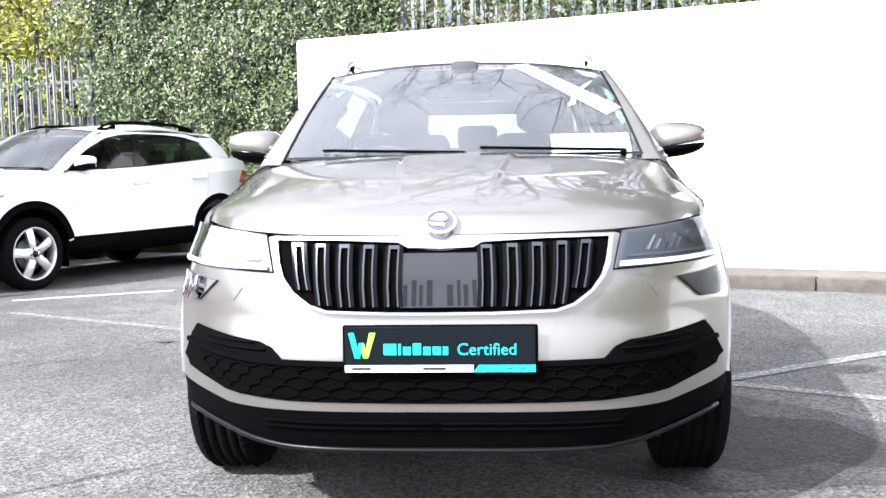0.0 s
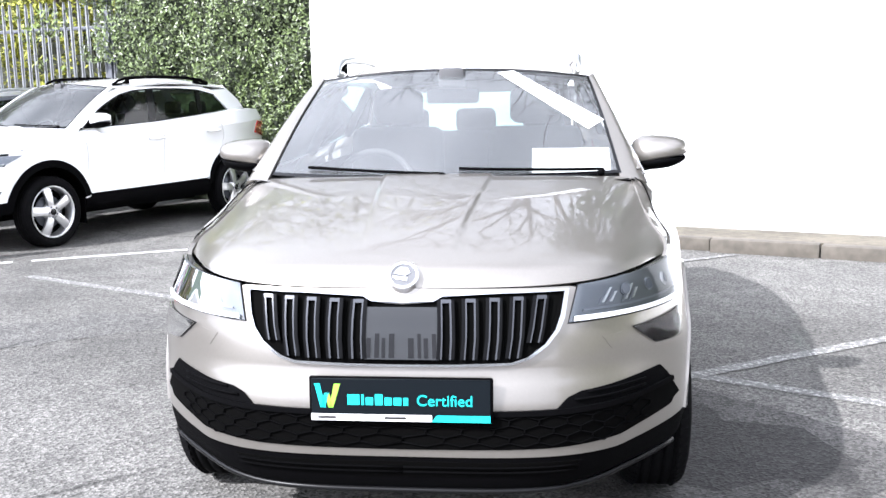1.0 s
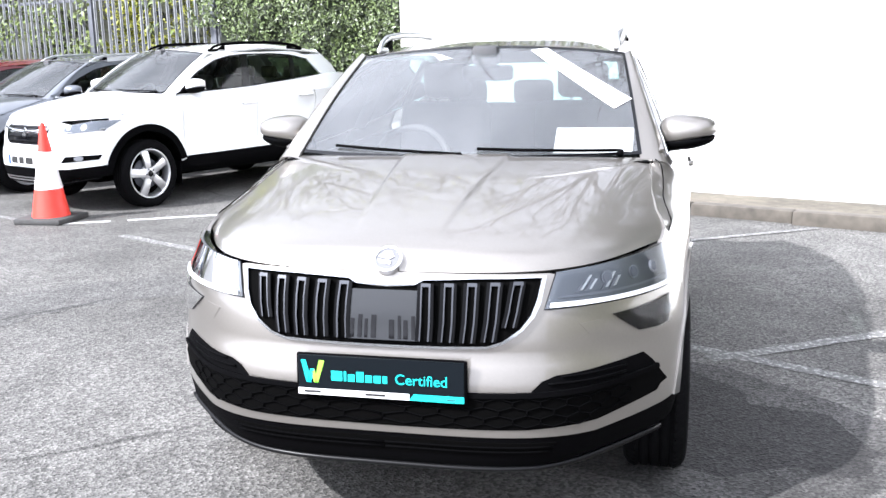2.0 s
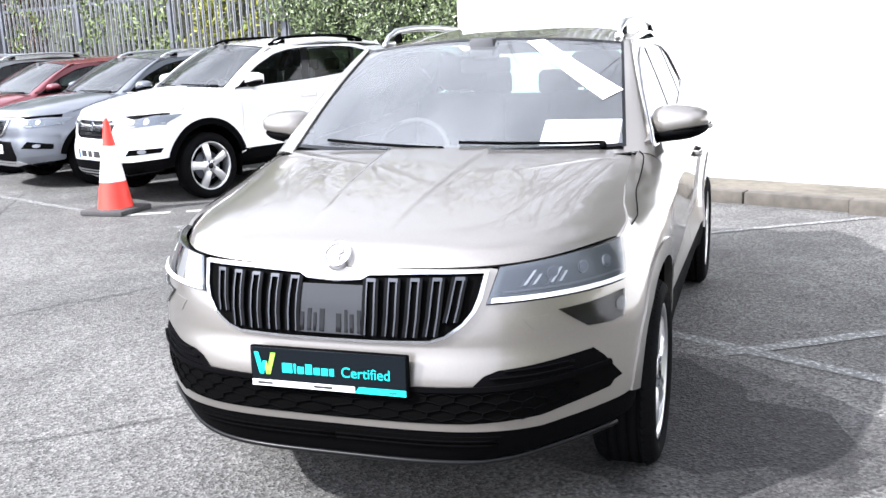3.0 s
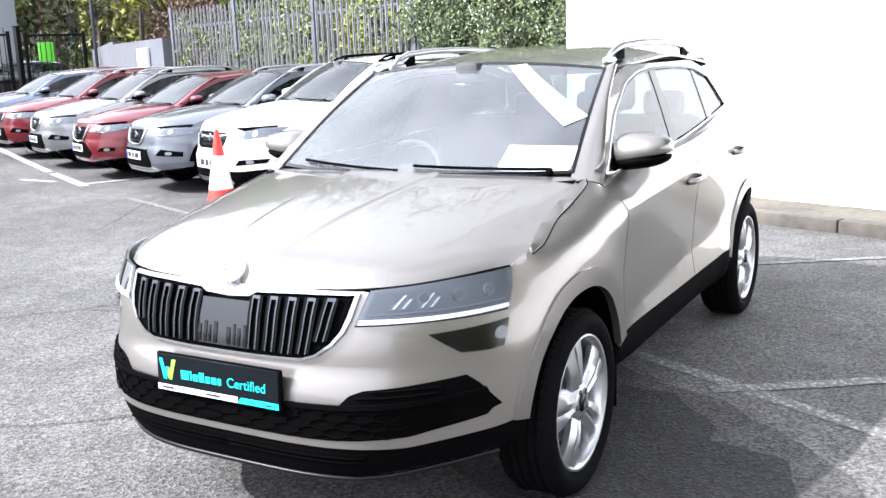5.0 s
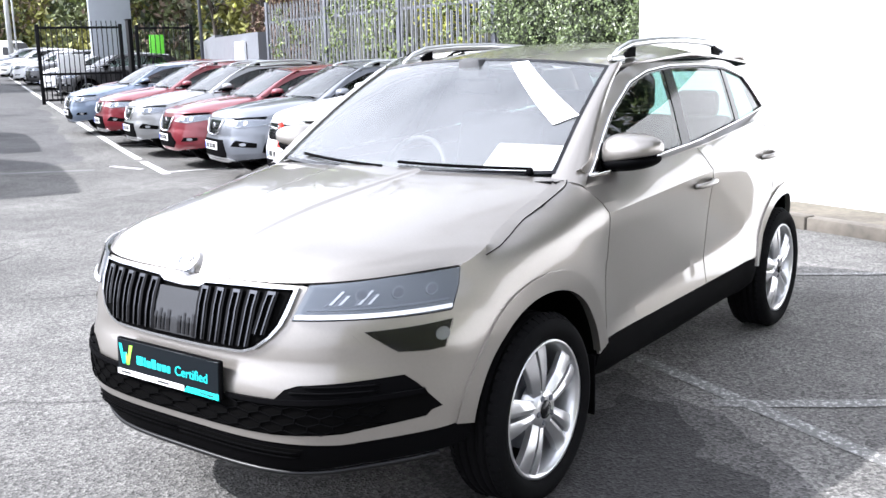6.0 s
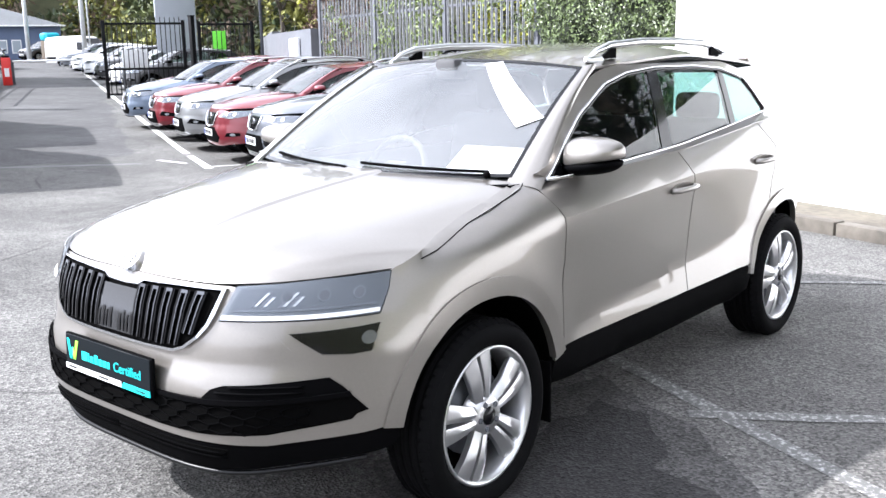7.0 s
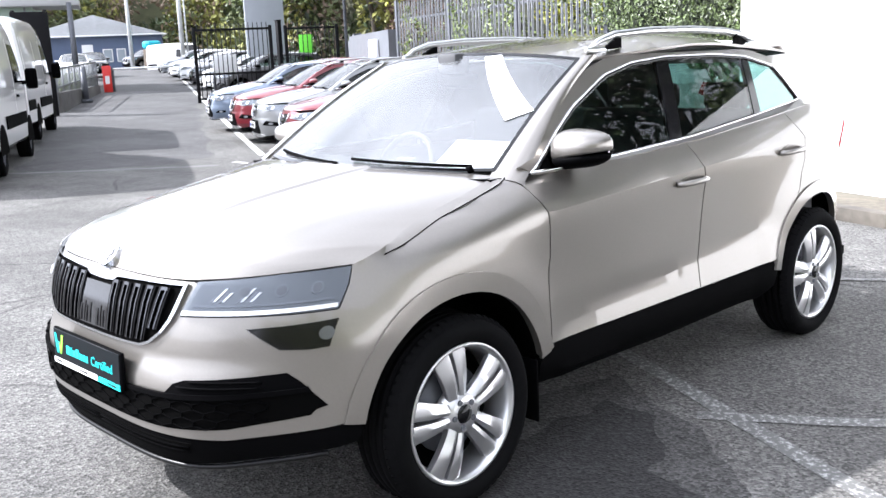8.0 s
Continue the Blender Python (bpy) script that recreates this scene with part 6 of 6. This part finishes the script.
# ---- vans, lane and the far end ----
def van(x, y, label, turn=math.atan2(ROW.y, ROW.x), size=1.0):
    """A tall panel van, its origin on the ground at the foot of its right flank, nose along +x."""
    v = thing("white_van", label, "van", "vans along the lane", m=Matrix.Translation((x, y, rise(x))) @ Matrix.Rotation(turn, 4, "Z") @ Matrix.Scale(size, 4))
    roof = [(-4.35, 2.30), (-4.25, 2.44), (-3.0, 2.50), (-0.9, 2.51), (-0.35, 2.46), (-0.05, 2.33), (0.25, 1.98), (0.55, 1.62), (0.75, 1.36), (1.05, 1.22), (1.38, 1.06), (1.52, 0.85), (1.58, 0.60)]

    def ring(a):
        top = curve1(roof, a)
        tuck = 0.06 + 0.16 * max(0.0, (a - 0.6)) ** 1.6 + (0.05 if a < -4.3 else 0.0)
        zs = [0.36, 0.42, 0.70, 1.05, 1.30]
        zs += [1.30 + (top - 0.16 - 1.30) * k / 3 for k in (1, 2, 3)] if top > 1.7 else [1.30] * 3
        half = [(max(0.0, min(z, top - 0.05)), tuck - 0.06 + (0.05 if z < 0.4 else 0.0) + (0.12 * ((z - 1.3) / 1.1) ** 1.4 if z > 1.3 else 0.0)) for z in zs]
        half += [(top - 0.05, half[-1][1] + 0.05), (top, half[-1][1] + 0.17), (top + 0.02, 0.6)]
        return [Vector((a, yy, z)) for z, yy in half] + [Vector((a, 2.0 - yy, z)) for z, yy in half[::-1]]

    xs = [-4.35, -4.3, -4.2, -3.6, -3.0, -2.2, -1.4, -0.9, -0.35, -0.2, -0.05, 0.1, 0.25, 0.4, 0.55, 0.65, 0.75, 0.9, 1.05, 1.2, 1.38, 1.46, 1.52, 1.58]
    bm = bmesh.new()
    rows = [[bm.verts.new(p) for p in ring(a)] for a in xs]
    n = len(rows[0])
    for p, q in zip(rows, rows[1:]):
        for i in range(n):
            bm.faces.new((p[i], q[i], q[(i + 1) % n], p[(i + 1) % n]))
    bm.faces.new(rows[0]), bm.faces.new(rows[-1][::-1])
    bmesh.ops.recalc_face_normals(bm, faces=bm.faces)
    part("van_body", bm, WHITEP, v, deg=30)

    def flank(a, z, off, far):
        yy = (0.12 * ((z - 1.3) / 1.1) ** 1.4 if z > 1.3 else 0.0) - off
        return Vector((a, 2.0 - yy if far else yy, z))

    for far in (False, True):
        def ff(a, z, off, far=far):
            return flank(a, z, off, far)
        cab = part("cab_door", laid([(-0.72, 0.62), (0.42, 0.62), (0.46, 1.30), (0.38, 1.42), (0.06, 1.95), (-0.10, 2.06), (-0.72, 2.08)], 0.2, ff, 0.005, 0.01), WHITEP, v)
        part("cab_window", laid([(-0.64, 1.36), (0.36, 1.36), (0.04, 1.90), (-0.12, 1.99), (-0.64, 2.0)], 0.1, ff, 0.012, 0.012), GLOSS, cab)
        part("side_moulding", laid([(-2.1, 0.66), (0.42, 0.66), (0.42, 0.86), (-2.1, 0.86)], 0.3, ff, 0.018, 0.02), BLACK, v)
        part("side_moulding", laid([(-4.2, 0.66), (-3.05, 0.66), (-3.05, 0.86), (-4.2, 0.86)], 0.3, ff, 0.018, 0.02), BLACK, v)
        for a in ((-2.1, -0.80), (-4.1, -2.2)):
            part("load_panel", laid([(a[0], 1.30), (a[1], 1.30), (a[1], 2.05), (a[0], 2.05)], 0.2, ff, 0.008, 0.01), WHITEP, v)
        part("door_pull", box(0.20, 0.03, 0.05, -0.52, 2.02 if far else -0.02, 1.12, 0.01), BLACK, v)
        part("van_mirror", box(0.14, 0.20, 0.36, 0.34, 2.17 if far else -0.17, 1.24, 0.05, 3), BLACK, v)
        part("mirror_arm", box(0.06, 0.16, 0.07, 0.34, 2.05 if far else -0.05, 1.32, 0.01), BLACK, v)
        for xx in (0.80, -2.6):
            w = new("wheel")
            w.parent = v
            w.matrix_local = Matrix.Translation((xx, 1.86 if far else 0.14, 0.34)) @ Matrix.Rotation(radians(90 if far else -90), 4, "Z")
            part("tyre", lathe([(-0.1, 0.2), (-0.1, 0.32), (-0.08, 0.345), (0.10, 0.345), (0.125, 0.32), (0.125, 0.2)], 36), RUBBER, w)
            part("wheel_trim", lathe([(0.115, 0.2), (0.10, 0.17), (0.10, 0.10), (0.125, 0.06), (0.125, 0.0)], 24), STEELDARK, w)
            arch_pts = [(xx + 0.43 * math.cos(a), 0.34 + 0.43 * math.sin(a)) for a in steps(-0.05, math.pi + 0.05, 18)]
            part("wheel_arch", laid(arch_pts, 0.2, ff, 0.004, 0.006), DARK, v)
    part("windscreen", sheet(lambda u, w: Vector((0.62 - 0.60 * w, 0.24 + 1.52 * u, 1.60 + 0.70 * w)) + Vector((0.02, 0, 0.02)), (0, 1), (0, 1), 0.01), GLOSS, v)
    part("front_bumper", box(0.16, 1.86, 0.40, 1.50, 1.0, 0.36, 0.06, 3), BLACK, v)
    return v


# the lane side of each van lies on a line beside the lane
for p in (Vector((-14.82, 5.49)), Vector((-20.29, 8.19))):
    p = p - ROW * 0.80
    van(p.x, p.y, "tall white panel van parked beside the lane")

BLUEWALL = mat("blue grey cladding", (0.09, 0.12, 0.20), 0.6, var=0.1, scale=2)
ROOFG = mat("grey sheet roof", (0.20, 0.21, 0.22), 0.6, var=0.12, scale=3)
shed = thing("shed", "low blue grey shed with a pale hipped roof", "building", m=Matrix.Translation((-77.0, 35.2, rise(-77.0))) @ Matrix.Rotation(radians(64.5), 4, "Z"))
part("wall", box(11.2, 14.0, 2.75, 0, 7.0, 0), BLUEWALL, shed)
rf = bmesh.new()
ev = [rf.verts.new(p) for p in ((-6.0, -0.4, 2.72), (6.0, -0.4, 2.72), (6.0, 14.4, 2.72), (-6.0, 14.4, 2.72))]
rg = [rf.verts.new(p) for p in ((0, 5.0, 4.75), (0, 9.5, 4.75))]
for q in ((ev[0], ev[1], rg[0]), (ev[1], ev[2], rg[1], rg[0]), (ev[2], ev[3], rg[1]), (ev[3], ev[0], rg[0], rg[1])):
    rf.faces.new(q)
bmesh.ops.solidify(rf, geom=rf.faces[:], thickness=0.14)
part("roof", rf, ROOFG, shed)
part("gutter", box(12.0, 0.12, 0.12, 0, -0.46, 2.66, 0.02), PRINTW, shed)
for x, w, z, h in ((1.0, 0.8, 0.5, 1.1), (2.1, 0.75, 0.5, 1.1), (-0.6, 0.9, 0.0, 2.0)):
    door = part("shed_window" if z else "shed_door", box(w, 0.06, h, x, -0.02, z, 0.01), PRINTW, shed)
    if z:
        part("pane", box(w - 0.14, 0.02, h - 0.14, x, -0.06, z + 0.07), mat("pale pane", (0.30, 0.34, 0.38), 0.2), door)


def pole(x, y, h, r, label, material=STEELDARK, name="lamp_post"):
    p = thing(name, label, "post", m=Matrix.Translation((x, y, rise(x))))
    part("post_shaft", tube([(0, 0, 0), (0, 0, h)], r, 10, taper=[1, 0.7]), material, p)
    part("post_foot", tube([(0, 0, 0), (0, 0, 0.12)], r * 1.8, 10), material, p)
    return p


pole(-36.93, 16.04, 3.75, 0.14, "thick grey steel column at the lane side")
PALEPOLE = mat("pale painted pole", (0.55, 0.56, 0.57), 0.6, var=0.15, scale=4)
pole(-68.6, 34.3, 9.0, 0.17, "tall pale lamp post along the lane", PALEPOLE)
pole(-53.6, 30.4, 10.0, 0.16, "tall pale pole along the lane", PALEPOLE)
pole(-52.6, 30.2, 9.0, 0.06, "thin pale pole along the lane", PALEPOLE)
pole(-23.0, 19.5, 8.0, 0.06, "thin grey pole behind the gate")
pole(-30.3, 13.4, 1.24, 0.13, "stout blue grey steel bollard beside the lane", STEELDARK, "bollard")
# totem and green board behind the gate
tot = thing("sign_totem", "tall pale grey sign totem behind the gate", "sign", m=Matrix.Translation((-29.25, 20.45, rise(-29))) @ Matrix.Rotation(radians(60), 4, "Z"))
part("totem_panel", box(1.5, 0.5, 6.5, bev=0.03), mat("pale grey panel", (0.30, 0.32, 0.35), 0.5, var=0.06, scale=3), tot)
gb = thing("sign_board", "bright green board behind the gate", "sign", m=Matrix.Translation((-26.4, 20.3, rise(-26.4))) @ Matrix.Rotation(radians(60), 4, "Z"))
part("board_panel", box(0.5, 0.06, 2.2, bev=0.01), mat("lime board", (0.16, 0.70, 0.04), 0.5), gb)
# railing and red post on the other side of the lane
PA, PB = Vector((-25.95, 10.73)), Vector((-36.7, 16.9))
PD = (PB - PA).normalized()
PN = Vector((PD.y, -PD.x)) * (1 if PD.y * -0.457 - PD.x * -0.889 > 0 else -1)     # away from the lane
PN = PN if PN.y < 0 else -PN
wall_between("planter_wall", PA + PN * 0.1, PB + PN * 0.1, 0.30, 0.2, mat("dark planter concrete", (0.11, 0.105, 0.10), 0.9, var=0.3, scale=4), "low dark concrete planter wall beside the lane")
rl = thing("railing", "grey steel hand railing on the planter wall", "railing", m=Matrix.Translation((PA.x + PN.x * 0.1, PA.y + PN.y * 0.1, rise(PA.x))) @ Matrix.Rotation(math.atan2(PD.y, PD.x), 4, "Z"))
RL, RS = (PB - PA).length, (rise(PB.x) - rise(PA.x)) / (PB - PA).length
for z in (0.75, 1.30):
    part("rail_bar", tube([(0, 0, z), (RL, 0, z + RS * RL)], 0.03, 8), STEEL, rl)
for i in range(41):
    a = RL * i / 40
    part("rail_post", tube([(a, 0, 0.25 + RS * a), (a, 0, 1.30 + RS * a)], 0.032 if i % 5 == 0 else 0.014, 6), STEEL, rl)
for k in range(4):
    q = PA + PD * (1.6 + 3.0 * k) + PN * 0.9
    bush("hedge_bush", q.x, q.y, rise(q.x) + 0.55, 1.5, 0.55, 0.5, 1500, 0.05, LEAFM, "clipped green bush behind the railing", seed=60 + k)
fp = thing("fire_point", "red fire point post with a white panel", "post", m=Matrix.Translation((-36.6, 17.2, rise(-36.6))) @ Matrix.Rotation(radians(65), 4, "Z"))
part("post_box", box(0.36, 0.35, 1.12, bev=0.03), mat("red painted steel", (0.62, 0.03, 0.025), 0.4, var=0.1, scale=6), fp)
part("post_cap", box(0.28, 0.28, 0.10, 0, 0, 1.10, 0.02), BLACKSTEEL, fp)
part("post_panel", box(0.18, 0.02, 0.34, 0.0, -0.18, 0.35), PRINTW, fp)
bar = thing("lane_barrier", "thin white lane barrier arm", "barrier", m=Matrix.Translation((-37.0, 17.5, rise(-37))))
part("barrier_arm", tube([(0, 0, 0.95), (2.1, 1.9, 0.97)], 0.045, 8), PRINTW, bar)
part("barrier_box", box(0.3, 0.3, 1.02, bev=0.02), STEELDARK, bar)
# black panel and corner building behind the vans
hd = thing("hoarding", "black solid gate panel behind the vans", "gate", m=Matrix.Translation((-24.95, 9.66, rise(-25.0))) @ Matrix.Rotation(radians(65), 4, "Z"))
part("panel", box(1.0, 0.1, 2.95, bev=0.01), BLACKSTEEL, hd)
for x in (-0.42, 0.42):
    part("panel_post", box(0.1, 0.14, 3.0, x, 0.08, 0, 0.01), BLACKSTEEL, hd)
bd = thing("showroom", "showroom corner with a pale green glazed front", "building", m=Matrix.Translation((-38.95, 15.3, rise(-39))) @ Matrix.Rotation(radians(65), 4, "Z"))
GREENG = mat("pale green cladding", (0.30, 0.38, 0.31), 0.35, var=0.12, scale=1.2)
part("wall", box(9.0, 8.0, 8.0, -4.5, 4.0, 0), GREENG, bd)
for k in range(5):
    part("front_mullion", box(0.07, 0.08, 7.8, -0.3 - 1.6 * k, -0.03, 0.1, 0.01), STEEL, bd)
part("canopy", box(3.4, 3.0, 0.35, 0.2, 0.9, 3.62, 0.03), mat("grey canopy edge", (0.42, 0.42, 0.42), 0.6, var=0.1, scale=3), bd)
# far cars and van at the lane's end
for x, y, paint, lab, turn in ((-49.4, 21.3, WHITEP, "white car parked beyond the planter", 65), (-54.0, 24.5, BLACKP, "black car parked beyond the planter", 65), (-70.0, 34.4, BLACKP, "dark car at the far end of the lane", 10)):
    m = Matrix.Translation((x, y, rise(x))) @ Matrix.Rotation(radians(turn), 4, "Z")
    car("parked_car", m, paint, lab, {"face": LEF, "inner": False, "wheels": "five"}, "far cars")
van(-56.0, 31.6, "white van parked beyond the row of cars", radians(14), 0.80)
wb = thing("notice_board", "blank white board on two posts behind the gate", "sign", m=Matrix.Translation((-25.7, 16.35, rise(-25.7))) @ Matrix.Rotation(radians(64.5), 4, "Z"))
part("board_panel", box(0.80, 0.04, 0.62, 0, 0, 0.95, 0.008), PRINTW, wb)
for x in (-0.4, 0.4):
    part("board_post", tube([(x, 0.04, 0), (x, 0.04, 1.6)], 0.025, 8), STEELDARK, wb)
bush("bush", -17.0, 17.6, 2.3, 1.7, 1.0, 1.9, 3800, 0.06, mat("bare brown twigs", (0.13, 0.085, 0.06), 0.85, rand=0.4), "brown bare shrub behind the grey wall", seed=27)
tp = thing("tarpaulin", "bright blue tarpaulin bundle on a far stack", "tarpaulin", m=Matrix.Translation((-67.9, 35.7, rise(-67.9))))
part("base_crate", box(1.1, 1.0, 1.6, bev=0.05), mat("dark timber stack", (0.10, 0.08, 0.06), 0.9, var=0.3, scale=3), tp)
part("cover", box(1.2, 1.1, 0.6, 0, 0, 1.6, 0.2, 3), mat("bright blue sheet", (0.02, 0.42, 0.55), 0.5), tp)
# woods round the yard
for i, (x, y, h, mt) in enumerate(((-72, 50, 15, LEAFM), (-60, 52, 16, LEAFD), (-50, 47, 14, LEAFY), (-44, 43, 13, LEAFD), (-38, 38, 12, LEAFY), (-33, 33, 11, LEAFY), (-27, 27, 12, LEAFD), (-22, 24, 11, LEAFD), (-17.5, 21, 10, LEAFM))):
    bare_tree(x, y, h, 40 + i, "leafy tree at the edge of the yard", (mt, 7000, 0.20))
def wood_edge(t):
    """The line of the woods: across the lane's end, then along the back of the yard."""
    return Vector((-128 + 30 * t / 0.3, 8 + 52 * t / 0.3)) if t < 0.3 else Vector((-98 + 178 * (t - 0.3) / 0.7, 60 - 26 * (t - 0.3) / 0.7))


far = sheet(lambda t, h: Vector((*(wood_edge(t) + Vector((-6, 8))), (15 + 4.0 * noise.noise(Vector((t * 25, 0, 0)))) * h)), steps(0, 1, 160), steps(0, 1, 3))
tagged(part("backdrop", far, mat("far wood", (0.10, 0.105, 0.06), 0.95, var=0.6, scale=0.8)), "dim line of far woods", "woods", "", "structure")
rng = random.Random(77)
FARY = mat("far spring leaves", (0.24, 0.24, 0.06), 0.6, rand=0.5)
FARM = mat("far green leaves", (0.14, 0.165, 0.07), 0.6, rand=0.5)
FARB = mat("far bare twigs", (0.20, 0.15, 0.11), 0.8, rand=0.4)
for mt, n, lab, ph in ((FARY, 24000, "yellow green leaves of the far woods", 0), (LEAFD, 26000, "dark evergreen leaves of the far woods", 5), (FARM, 22000, "green leaves of the far woods", 9), (FARB, 12000, "brown bare twigs of the far woods", 14)):
    pts = []
    while len(pts) < n:
        t, z = 0.75 * rng.random(), 0.8 + 14.0 * rng.random() ** 1.2
        q = Vector((*(wood_edge(t) + Vector((rng.uniform(-3, 3), rng.uniform(-3, 3)))), z))
        if noise.noise(Vector((q.x * 0.09 + q.y * 0.11, z * 0.13, ph))) > 0.0:
            pts.append(q)
    leaves("woods_leaves", pts, 0.32, mt, lab, "woods", rng=rng)

# woods on the other side of the yard, behind the camera's way
side = sheet(lambda t, h: Vector((17 + 3 * math.sin(t * 3), -26 + 46 * t, (7.5 + 2.5 * noise.noise(Vector((t * 12, 3, 0)))) * h)), steps(0, 1, 80), steps(0, 1, 3))
tagged(part("backdrop", side, mat("far wood", (0.10, 0.105, 0.06), 0.95, var=0.6, scale=0.8)), "dim line of woods beside the yard", "woods", "", "structure")
